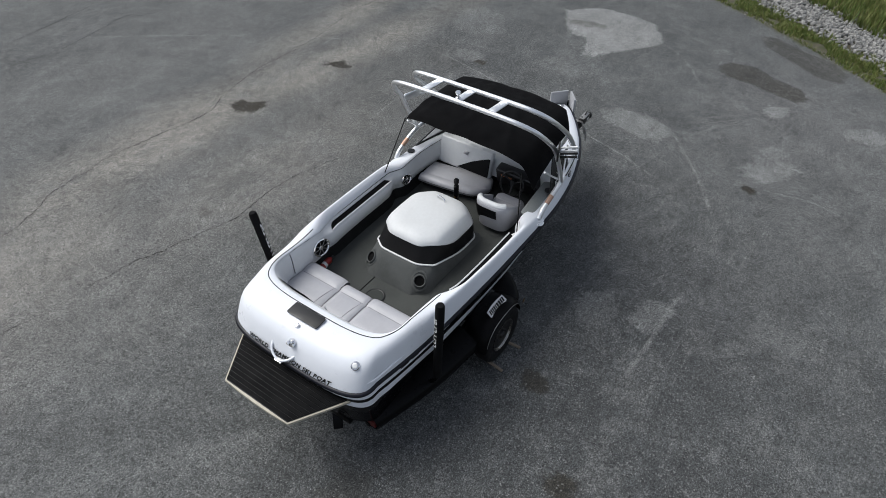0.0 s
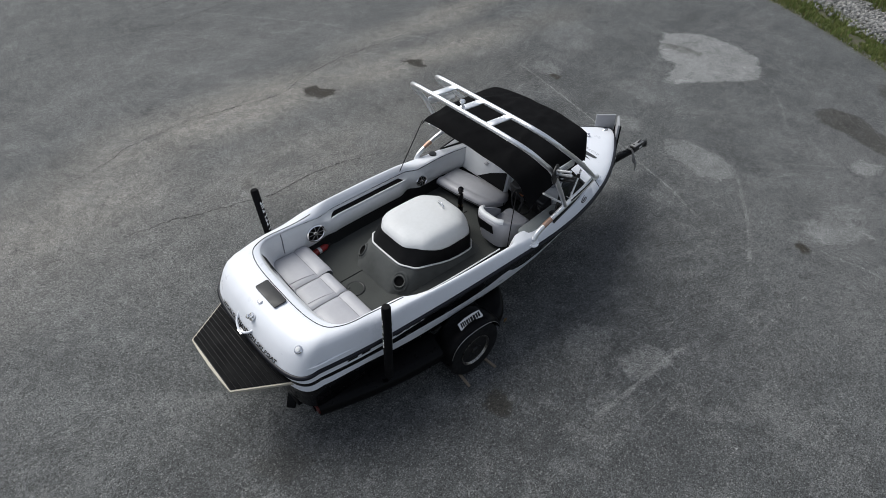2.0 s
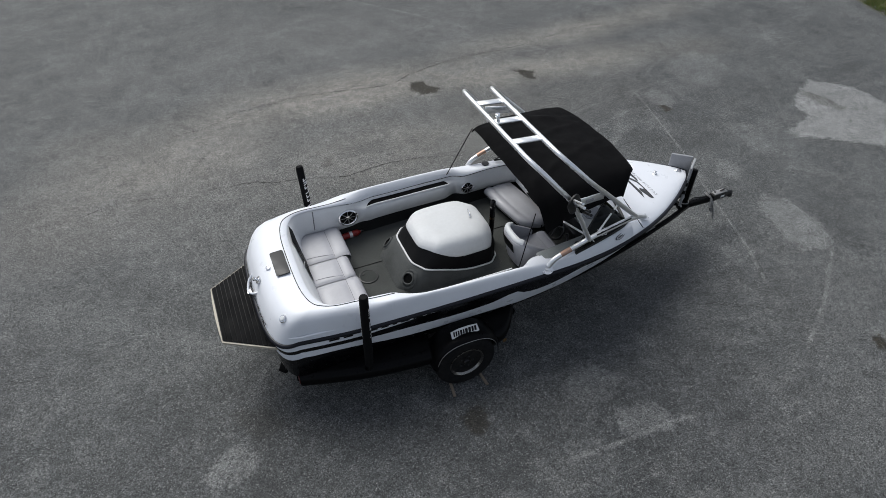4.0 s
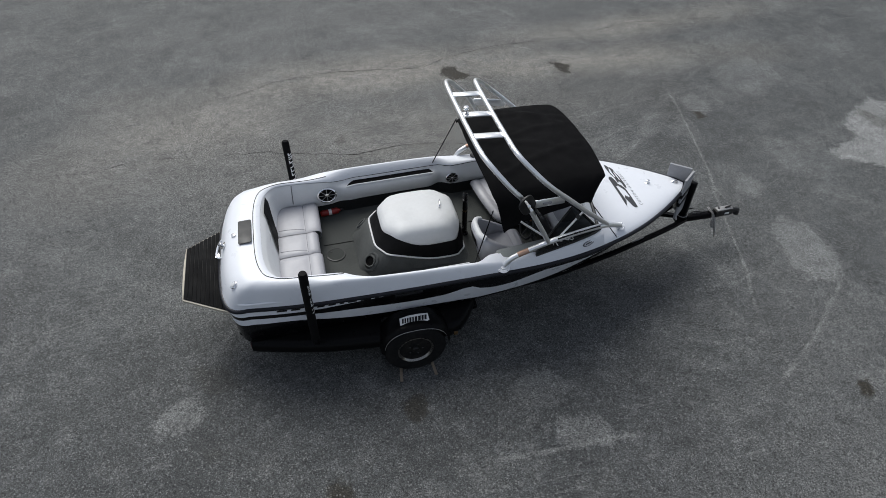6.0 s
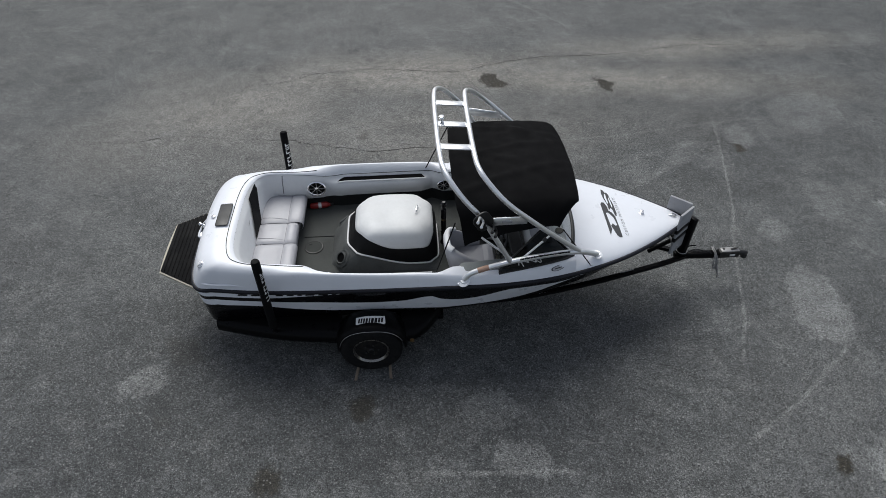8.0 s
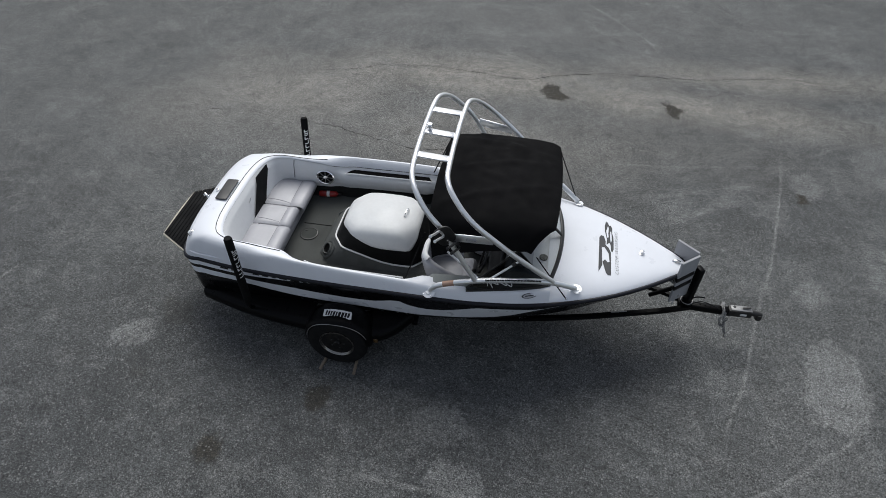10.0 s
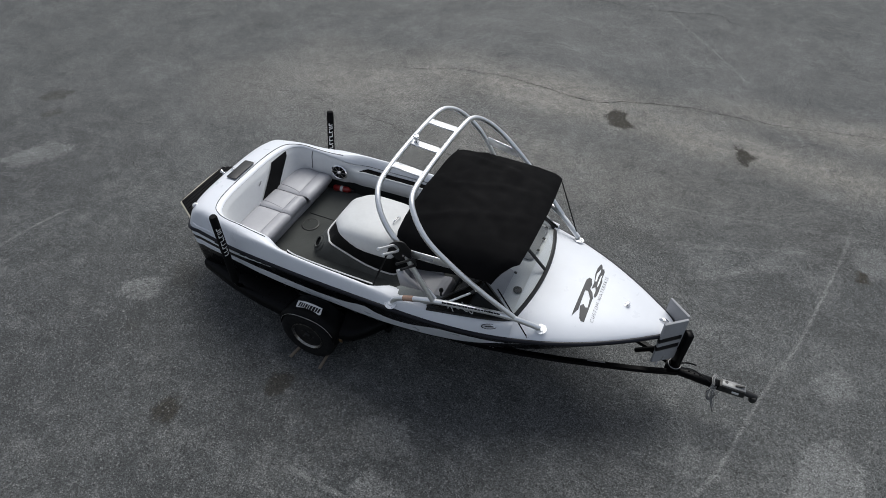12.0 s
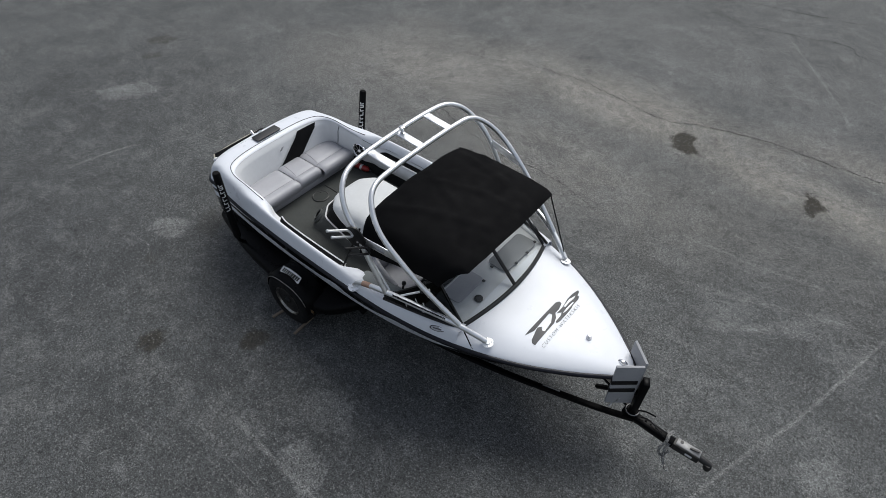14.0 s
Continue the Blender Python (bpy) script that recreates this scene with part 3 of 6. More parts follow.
def scratch_fields(px, py):
    """The signed distance from the nearest scratch, in its half widths, and how strong it is there."""
    side, much, best = np.full(px.shape, 9.0), np.zeros(px.shape), np.full(px.shape, 0.3)
    for half, strength, line in SCRATCHES:
        path = smooth_path([(x, y, 0) for x, y in line], 4)
        for k, (a, c) in enumerate(zip(path, path[1:])):
            dx, dy = c.x - a.x, c.y - a.y
            size = math.hypot(dx, dy)
            t = np.clip(((px - a.x) * dx + (py - a.y) * dy) / size ** 2, 0, 1)
            d = np.hypot(px - a.x - t * dx, py - a.y - t * dy)
            on = d < best
            best = np.where(on, d, best)
            sign = np.where((px - a.x) * dy - (py - a.y) * dx > 0, 1.0, -1.0)
            side, much = np.where(on, sign * d / half, side), np.where(on, strength * min(1, (k + 1) / 3, (len(path) - 1 - k) / 3), much)
    return side, much


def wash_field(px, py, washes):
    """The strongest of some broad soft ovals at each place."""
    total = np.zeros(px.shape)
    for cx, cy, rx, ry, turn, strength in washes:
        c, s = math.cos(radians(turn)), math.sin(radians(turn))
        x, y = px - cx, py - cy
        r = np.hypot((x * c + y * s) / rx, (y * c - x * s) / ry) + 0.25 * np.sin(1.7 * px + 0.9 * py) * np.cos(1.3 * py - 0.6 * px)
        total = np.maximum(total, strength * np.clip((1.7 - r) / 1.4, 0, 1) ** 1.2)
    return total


def build_ground():
    """One sheet to the horizon, finely divided over the lot so that its spots can be laid on it."""
    far = [900.0 * (k / 12) ** 3 + 0.5 * k for k in range(12, 0, -1)]
    xs = np.concatenate([[-8.0 - d for d in far], np.arange(-8.0, 15.01, 0.05), [15.05 + d for d in far[::-1]]])
    ys = np.concatenate([[-6.5 - d for d in far], np.arange(-6.5, 12.51, 0.05), [12.55 + d for d in far[::-1]]])
    px, py = np.meshgrid(xs, ys, indexing="ij")
    nx, ny = px.shape
    flat = np.column_stack([px.ravel(), py.ravel(), np.zeros(px.size)])
    i, j = np.meshgrid(np.arange(nx - 1), np.arange(ny - 1), indexing="ij")
    first = (i * ny + j).ravel()
    quads = np.column_stack([first, first + ny, first + ny + 1, first + 1])
    me = bpy.data.meshes.new("ground")
    me.vertices.add(px.size)
    me.vertices.foreach_set("co", flat.ravel())
    me.loops.add(quads.size)
    me.loops.foreach_set("vertex_index", quads.ravel())
    me.polygons.add(len(quads))
    me.polygons.foreach_set("loop_start", np.arange(0, quads.size, 4))
    me.update(calc_edges=True)
    pale, pale_much = spot_fields(px, py, PALE_PATCHES)
    dark, dark_much = spot_fields(px, py, DARK_STAINS, 0.10)
    across, across_much = scratch_fields(px, py)
    zero = np.zeros(px.shape)
    for name, layers in (("spots", (pale, pale_much, dark, dark_much)), ("scratches_and_shade", (across, across_much, wash_field(px, py, SAND_WASH), wash_field(px, py, DARK_AND_SHADE_WASH))),
                         ("washes", (wash_field(px, py, PALE_WASH), zero, zero, zero))):
        me.attributes.new(name, "FLOAT_COLOR", "POINT").data.foreach_set("color", np.stack(layers, -1).ravel())
    me.materials.append(ground_material())
    tagged(new("ground", me), "worn grey asphalt lot with patches, oil stains, cracks and painted-in shade", "ground", kind="structure")


build_ground()


def crack(points, width, rng):
    """A thin ragged crack laid just over the asphalt."""
    path = smooth_path([(x, y, 0) for x, y in points], 16)
    verts, faces = [], []
    drift = 0.0
    for i, p in enumerate(path):
        d = (path[min(i + 1, len(path) - 1)] - path[max(i - 1, 0)]).normalized()
        s = Vector((-d.y, d.x, 0))
        drift = 0.7 * drift + rng.uniform(-0.02, 0.02)
        p = p + s * drift + d * rng.uniform(-0.01, 0.01)
        w = width * rng.uniform(0.12, 0.8) * (1.5 if rng.random() < 0.12 else 1.0) * min(1, 0.25 + 4 * min(i, len(path) - 1 - i) / len(path))
        verts += [tuple(p + s * w + Vector((0, 0, 0.004))), tuple(p - s * w + Vector((0, 0, 0.004)))]
        if i:
            faces.append((2 * i - 2, 2 * i - 1, 2 * i + 1, 2 * i))
    ob = solid("pavement_crack", verts, faces, CRACK)
    tagged(ob, "thin dark ragged crack across the worn asphalt", "crack", "cracks in the asphalt", "structure")


CRACK = surface("crack_filling", (0.034, 0.032, 0.030), 0.95, grain_amount=0.4, specular=0.1)
crack_rng = random.Random(5)
crack([(-1.77, 5.84), (-1.0, 5.72), (-0.34, 5.79), (0.16, 5.93), (0.73, 6.19), (1.43, 6.27), (2.0, 6.34), (2.87, 6.22), (3.75, 6.14), (4.3, 6.37), (5.42, 6.66), (6.2, 6.66), (6.92, 6.71), (7.5, 6.77), (8.15, 6.91), (8.89, 7.05), (9.94, 6.96), (10.92, 6.85), (11.76, 6.71), (12.4, 6.7)], 0.010, crack_rng)
crack([(-0.59, 3.80), (-0.04, 3.82), (0.55, 3.74), (0.89, 3.63), (1.3, 3.52), (1.72, 3.38), (2.16, 3.33), (2.96, 3.40), (3.44, 3.29), (3.92, 3.15), (4.3, 3.05)], 0.009, crack_rng)
crack([(-3.4, 4.0), (-2.4, 3.85), (-1.6, 4.0), (-0.6, 3.80)], 0.007, crack_rng)
crack([(2.4, 11.04), (3.6, 10.9), (4.68, 11.11), (5.53, 11.3), (5.85, 11.0), (6.41, 10.86)], 0.012, crack_rng)
crack([(2.93, 12.04), (4.47, 12.35), (5.69, 12.67)], 0.012, crack_rng)
crack([(5.37, -1.40), (5.66, -1.5), (5.89, -1.63), (6.1, -1.72), (6.33, -1.89), (6.54, -2.0)], 0.0055, crack_rng)
crack([(-3.70, 0.78), (-3.2, 0.84), (-2.8, 0.80), (-2.4, 0.70)], 0.006, crack_rng)
crack([(7.5, 7.4), (7.62, 8.1), (7.45, 8.9)], 0.006, crack_rng)
crack([(7.0, 6.0), (7.5, 6.1), (7.9, 6.5)], 0.006, crack_rng)


def build_verge():
    rng = random.Random(11)
    # grass blades: narrow bent slips, thick in tufts
    grass = Nodes("verge_grass")
    isl = grass.tree.nodes.new("ShaderNodeNewGeometry").outputs["Random Per Island"]
    gm = grass.out(Base_Color=grass.mix(grass.ramp(isl, 0, 1), grass.mix(grass.noise(1.2, 3.0), (0.050, 0.112, 0.012), (0.10, 0.155, 0.025)), (0.19, 0.185, 0.07)),
                   Roughness=0.6, Specular_IOR_Level=0.3)
    verts, faces = [], []

    def blade(x, y, h, w):
        a, lean = rng.uniform(0, 6.28), rng.uniform(0.1, 0.7)
        c, s = math.cos(a), math.sin(a)
        i = len(verts)
        verts.extend([(x - s * w, y + c * w, 0), (x + s * w, y - c * w, 0), (x + c * lean * h * 0.4 - s * w * 0.6, y + s * lean * h * 0.4 + c * w * 0.6, h * 0.6),
                      (x + c * lean * h * 0.4 + s * w * 0.6, y + s * lean * h * 0.4 - c * w * 0.6, h * 0.6), (x + c * lean * h, y + s * lean * h, h)])
        faces.extend([(i, i + 1, i + 3, i + 2), (i + 2, i + 3, i + 4)])
    for _ in range(64000):
        y = rng.uniform(-6.5, 5.5)
        out = rng.uniform(0.02, 1.15) if rng.random() < 0.55 else rng.uniform(2.2, 5.0)
        d = noise.noise(Vector((y * 1.7, out * 2.5, 3.0))) + 0.35 * noise.noise(Vector((y * 6, out * 6, 1.0)))
        if d < -0.28 or (out < 0.2 and rng.random() < 0.5):
            continue
        x = verge(y) + out
        h = (0.03 + 0.06 * rng.random()) * (1 + max(0, d)) if out < 2 else (0.08 + 0.22 * rng.random()) * (1 + max(0, d))
        blade(x, y, h, 0.008 if out < 2 else 0.012)
    ob = solid("verge_grass", verts, faces, gm, smooth=False)
    tagged(ob, "rough green grass and weeds along the asphalt edge", "grass", kind="stuff")
    # crushed stone
    stone = Nodes("crushed_stone")
    isl = stone.tree.nodes.new("ShaderNodeNewGeometry").outputs["Random Per Island"]
    sm = stone.out(Base_Color=stone.mix(isl, stone.mix(stone.noise(40, 3.0), (0.10, 0.099, 0.096), (0.20, 0.198, 0.19)), (0.32, 0.315, 0.30)), Roughness=0.9)
    base = bmesh.new()
    bmesh.ops.create_icosphere(base, subdivisions=1, radius=1.0)
    bv, bf = [v.co.copy() for v in base.verts], [[v.index for v in f.verts] for f in base.faces]
    base.free()
    verts, faces = [], []
    for k in range(12000):
        y = rng.uniform(-6.5, 5.5)
        near = rng.random() < 0.08
        out = rng.uniform(0.0, 0.2) if near else rng.triangular(0.7, 2.7, 1.7)
        r = rng.uniform(0.008, 0.02) if near else rng.uniform(0.022, 0.060)
        m = Matrix.Translation((verge(y) + out, y, r * 0.4 + (0 if near else 0.05 * rng.random()))) @ Euler((rng.uniform(0, 6), rng.uniform(0, 6), rng.uniform(0, 6))).to_matrix().to_4x4() @ Matrix.Diagonal((r, r * rng.uniform(0.6, 0.9), r * rng.uniform(0.45, 0.7), 1))
        i = len(verts)
        verts.extend(tuple(m @ (v * rng.uniform(0.75, 1.15))) for v in bv)
        faces.extend([tuple(i + j for j in f) for f in bf])
    ob = solid("crushed_stone", verts, faces, sm, smooth=False)
    tagged(ob, "band of pale grey crushed stone between grass strips", "gravel", kind="stuff")
    # loose grit on the asphalt
    verts, faces = [], []
    for k in range(900):
        x, y = rng.uniform(-5, 11), rng.uniform(-4.5, 9)
        r = rng.uniform(0.003, 0.009)
        m = Matrix.Translation((x, y, r * 0.4)) @ Euler((rng.uniform(0, 6), rng.uniform(0, 6), rng.uniform(0, 6))).to_matrix().to_4x4() @ Matrix.Diagonal((r, r * 0.8, r * 0.6, 1))
        i = len(verts)
        verts.extend(tuple(m @ v) for v in bv)
        faces.extend([tuple(i + j for j in f) for f in bf])
    ob = solid("loose_grit", verts, faces, sm, smooth=False)
    tagged(ob, "loose pale grit scattered over the asphalt", "grit", kind="stuff")


build_verge()

# ---- the boat: bow along +x, centred on y = 0 ----
boat = thing("boat", (2.6, 0, 0.4), "white and black inboard ski boat with tower, on its trailer", "boat")

RAIL_Y = curve([0.30, 0.7, 1.1, 1.5, 2.3, 3.1, 3.5, 3.9, 4.3, 4.7, 5.1, 5.5, 5.8, 5.97, 6.05], [0.90, 0.975, 1.03, 1.065, 1.11, 1.125, 1.11, 1.06, 0.98, 0.865, 0.70, 0.47, 0.26, 0.12, 0.0])
RAIL_Z = curve([0.0, 0.9, 1.5, 2.5, 3.0, 3.5, 4.2, 4.8, 6.05], [1.08, 1.13, 1.16, 1.19, 1.195, 1.18, 1.145, 1.135, 1.08])
CHINE_Y = curve([0.1, 2.5, 3.3, 4.0, 4.6, 5.2, 6.05], [0.90, 0.90, 0.87, 0.78, 0.65, 0.43, 0.0])
CHINE_Z = curve([0.0, 2.5, 4.0, 5.2, 6.05], [0.56, 0.57, 0.64, 0.82, 1.03])
KEEL_Z = curve([0.0, 3.2, 4.4, 5.2, 5.8, 6.05], [0.40, 0.38, 0.45, 0.62, 0.88, 1.02])
INNER_Y = curve([0.95, 1.38, 1.60, 1.75, 2.85, 3.05, 3.4, 4.0, 4.45], [0.83, 0.845, 0.93, 0.965, 0.985, 0.89, 0.90, 0.84, 0.74])
TOP_Z = curve([0.0, 0.9, 1.35, 1.62, 2.2, 2.85, 3.07, 3.5, 4.2, 4.5], [1.45, 1.42, 1.37, 1.29, 1.275, 1.275, 1.295, 1.305, 1.30, 1.30])
CREST_Z = curve([0.0, 0.9, 1.3, 2.0, 2.8, 3.05, 3.3, 4.2, 4.5], [1.45, 1.425, 1.41, 1.385, 1.36, 1.335, 1.31, 1.30, 1.30])
STERN_X, STERN_D, SUPER = 0.30, 0.30, 0.62


def outer_line(n_side=64, n_stern=24):
    """The rub rail seen from above: bow, port side, round stern, starboard side, bow."""
    port = [(x, RAIL_Y(x)) for x in 6.05 - (6.05 - STERN_X) * (np.linspace(0, 1, n_side) ** 1.25)]
    corner = []
    for k in range(1, n_stern + 1):
        a = math.pi / 2 * k / n_stern
        corner.append((STERN_X - STERN_D * math.sin(a) ** SUPER, RAIL_Y(STERN_X) * max(math.cos(a), 0) ** SUPER))
    half = port + corner
    half[-1] = (STERN_X - STERN_D, 0.0)
    return half + [(x, -y) for x, y in half[-2::-1]]


def hull_rings():
    line = outer_line()
    white_low = curve([0, 0.6, 0.9, 1.2, 1.5, 1.9, 2.3, 2.7, 3.0, 3.4, 3.7, 4.0, 4.3, 4.7, 6.05], [0.225, 0.24, 0.27, 0.345, 0.41, 0.46, 0.48, 0.51, 0.56, 0.56, 0.52, 0.40, 0.20, 0.06, 0.04])
    b1 = curve([0, 0.6, 0.9, 1.25, 1.6, 2.0, 2.35, 6.05], [0.080, 0.100, 0.105, 0.088, 0.064, 0.038, 0.019, 0.018])
    b2 = curve([0, 0.6, 0.9, 1.2, 1.5, 1.85, 2.2, 2.45, 2.63, 2.76, 2.9, 3.1, 3.3, 3.5, 3.7, 4.0, 4.3, 6.05], [0.130, 0.155, 0.170, 0.195, 0.215, 0.25, 0.27, 0.26, 0.21, 0.17, 0.26, 0.31, 0.28, 0.20, 0.13, 0.13, 0.15, 0.15])

    def level(x, y, k):
        zr, zc, zk = RAIL_Z(x), CHINE_Z(x), KEEL_Z(x)
        d = min(white_low(x), (zr - zc) * 0.9)
        ry = max(abs(y), 1e-4)
        cx, cy = x + 0.06 * max(0, 1 - x), min(CHINE_Y(x) * ry / max(RAIL_Y(max(x, STERN_X)), 1e-4), ry)
        if x > 5.4:
            cx = x - 0.10 * (x - 5.4) / 0.65
        z = (zr - 0.012, zr - min(b1(x), d * 0.5), zr - min(b2(x), d * 0.95), zr - d, zc)[k]
        f = (zr - z) / (zr - zc)
        bulge = 0.02 * math.sin(math.pi * f) * min(1, (6.05 - x))
        yy = ry + (cy - ry) * f + bulge
        return (x + (cx - x) * f, math.copysign(min(yy, ry + 0.01), y) if y else 0.0, z)
    rings = [[level(x, y, k) for x, y in line] for k in range(5)]
    mid = [((a[0]), a[1] * 0.5, (a[2] + KEEL_Z(a[0])) / 2 + 0.02) for a in rings[4]]
    keel = [(a[0], a[1] * 0.02, KEEL_Z(a[0])) for a in rings[4]]
    return rings + [mid, keel]


rings = hull_rings()
verts, faces = loft(rings)
n = len(rings[0])
which = []
for k in range(len(rings) - 1):
    which += [(0, 1, 0, 1, 1, 1)[k]] * (n - 1)
solid("hull", verts, faces, [GELCOAT, BLACK_GEL], boat, "glossy white hull sides with black flash stripes and black bottom", which=which)

# rub rail: a rounded dark strip with a paler insert, all round the sheer
line = outer_line()
rail_path = [(x, y, RAIL_Z(x)) for x, y in line]


def rail_strip(name, path, r_out, r_z, material, dz=0.0, label="", grow=0.0):
    rings = []
    m = len(path)
    for i, p in enumerate(path):
        a, c = path[max(i - 1, 0)], path[min(i + 1, m - 1)]
        t = Vector((c[0] - a[0], c[1] - a[1], 0)).normalized()
        nrm = Vector((t.y, -t.x, 0)) * -1
        if nrm.dot(Vector((p[0] - 2.5, p[1], 0))) < 0:
            nrm = -nrm
        rings.append([Vector(p) + nrm * (grow + r_out * math.cos(q)) + Vector((0, 0, dz + r_z * math.sin(q))) for q in np.linspace(0, 2 * math.pi, 10, endpoint=False)])
    v, f = loft(rings, True)
    return solid(name, v, f, material, boat, label)


rail_strip("rub_rail", rail_path, 0.025, 0.026, NAVY, label="dark navy vinyl rub rail")
rail_strip("rub_rail_insert", rail_path, 0.010, 0.007, RUBBER, dz=-0.004, grow=0.017, label="black rubber rail insert")


# deck: from the rail up over the gunwale to the cockpit opening
def opening_line(n_side, n_stern):
    """The cockpit's edge, matched step by step to the outer line aft of the windscreen."""
    port = [(x, INNER_Y(x)) for x in np.linspace(4.45, 0.95, n_side)]
    corner = []
    for k in range(1, n_stern + 1):
        a = math.pi / 2 * k / n_stern
        corner.append((0.95 - 0.42 * math.sin(a) ** 0.55, 0.83 * max(math.cos(a), 0) ** 0.55))
    half = port + corner
    half[-1] = (0.53, 0.0)
    return half + [(x, -y) for x, y in half[-2::-1]]


def outer_match(n_side, n_stern):
    port = [(x, RAIL_Y(x)) for x in np.linspace(4.45, 0.80, n_side)]
    stern = [(x, RAIL_Y(x)) for x in np.linspace(0.80, STERN_X, 9)[1:]]
    for k in range(1, 61):
        a = math.pi / 2 * k / 60
        stern.append((STERN_X - STERN_D * math.sin(a) ** SUPER, RAIL_Y(STERN_X) * max(math.cos(a), 0) ** SUPER))
    stern[-1] = (STERN_X - STERN_D, 0.0)
    pts = [port[-1]] + stern
    arc = np.concatenate([[0], np.cumsum([math.dist(a, b) for a, b in zip(pts, pts[1:])])])
    want = np.linspace(0, arc[-1], n_stern + 1)[1:]
    corner = [(float(np.interp(s, arc, [p[0] for p in pts])), float(np.interp(s, arc, [p[1] for p in pts]))) for s in want]
    half = port + corner
    return half + [(x, -y) for x, y in half[-2::-1]]


NS, NT = 70, 34
inner, outer = opening_line(NS, NT), outer_match(NS, NT)
# over the stern the deck rolls up gently; along the sides it stands up to a crest, and dips again to the cockpit's edge
STERN_ROLL = ((0.0, 0.02), (0.03, 0.16), (0.085, 0.36), (0.15, 0.58), (0.24, 0.78), (0.38, 0.93), (0.6, 1.0), (0.85, 1.0), (0.96, 0.985), (1.0, 0.93))
SIDE_RISE = ((0.0, 0.02), (0.012, 0.25), (0.025, 0.50), (0.038, 0.72), (0.052, 0.88), (0.066, 0.97), (0.080, 1.0))
deck_rings = []
for k, (f, g) in enumerate(STERN_ROLL):
    ring = []
    for (ox, oy), (ix, iy) in zip(outer, inner):
        zr, zt, zc = RAIL_Z(ox), TOP_Z(ix), CREST_Z(ix)
        wide = math.dist((ox, oy), (ix, iy))
        if k < 7:
            fs, zs = min(SIDE_RISE[k][0] / wide, 0.55 + 0.01 * k), zr + (zc - zr) * SIDE_RISE[k][1]
        elif k == 7:
            fs, zs = max(1 - 0.055 / wide, 0.63), zc - 0.004
        else:
            fs, zs = (0.94, zt + 0.012 + 0.1 * (zc - zt)) if k == 8 else (1.0, zr + (zt - zr) * 0.93)
        s = min(1.0, max(0.0, (ix - 1.0) / 0.45))
        s = s * s * (3 - 2 * s)
        f1, z1 = f + (fs - f) * s, zr + (zt - zr) * g
        ring.append((ox + (ix - ox) * f1, oy + (iy - oy) * f1, z1 + (zs - z1) * s))
    deck_rings.append(ring)
v, f = loft(deck_rings)
solid("gunwale_deck", v, f, GELCOAT, boat, "glossy white moulded gunwale and stern deck")

# fore deck: a crowned shell from the windscreen to the stem
FDX = np.concatenate([np.linspace(4.40, 5.6, 26), np.linspace(5.6, 6.045, 14)[1:]])
DECK_Z = curve([4.40, 4.75, 5.1, 5.5, 5.9, 6.05], [1.335, 1.29, 1.245, 1.20, 1.135, 1.10])


def fore_deck_z(x, y):
    r = max(RAIL_Y(x), 0.01)
    u = min(abs(y) / r, 1.0)
    return RAIL_Z(x) + (DECK_Z(x) - RAIL_Z(x)) * (1 - u ** 5) ** 0.6 * (1 - 0.18 * u * u)


U = [math.copysign(1 - (1 - abs(u)) ** 1.6, u) for u in np.linspace(-1, 1, 33)]
rows = [[(x, RAIL_Y(x) * u, fore_deck_z(x, RAIL_Y(x) * u)) for u in U] for x in FDX]
v, f = loft(rows)
solid("fore_deck", v, f, GELCOAT, boat, "glossy white crowned fore deck")

# cockpit liner: padded side walls, dark carpet below, closed by the floor
liner = []
LEDGE = curve([0.95, 1.45, 1.7, 2.7, 2.95, 4.45], [0.0, 0.0, 1.0, 1.0, 0.0, 0.0])


def liner_ring(inset, z_of, in_stern):
    ring = []
    for i, (x, y) in enumerate(inner):
        k = LEDGE(x) if x >= 0.95 else 0.0
        side = min(1, abs(y) / 0.83)
        d = inset(k)
        s = 1.0 if x >= 0.95 else max(0.0, 1 - (0.95 - x) / 0.42)
        yy = y - math.copysign(d * (s if x < 0.95 else 1), y) if y else 0.0
        xx = x + in_stern * (1 - s)
        ring.append((xx, yy, z_of(x, k)))
    return ring


liner = [liner_ring(lambda k: 0.0, lambda x, k: 1.05 + (TOP_Z(x) - 1.05) * 0.93, 0.0),
         liner_ring(lambda k: 0.012, lambda x, k: TOP_Z(x) - 0.05, 0.02),
         liner_ring(lambda k: 0.02 + 0.075 * k, lambda x, k: TOP_Z(x) - 0.07, 0.04),
         liner_ring(lambda k: 0.035 + 0.085 * k, lambda x, k: TOP_Z(x) - 0.10, 0.06),
         liner_ring(lambda k: 0.05 + 0.085 * k, lambda x, k: 1.13, 0.12),
         liner_ring(lambda k: 0.03 + 0.085 * k, lambda x, k: 1.02, 0.17),
         liner_ring(lambda k: 0.015 + 0.085 * k, lambda x, k: 0.995, 0.17),
         liner_ring(lambda k: 0.05 + 0.085 * k, lambda x, k: 0.84, 0.18)]
v, f = loft(liner)
n = len(inner)
which = []
for k in range(len(liner) - 1):
    which += [1 if k >= 6 else 0] * (n - 1)
solid("cockpit_liner", v, f, [VINYL, DARK_CARPET], boat, "white padded vinyl side walls over dark carpet", which=which)

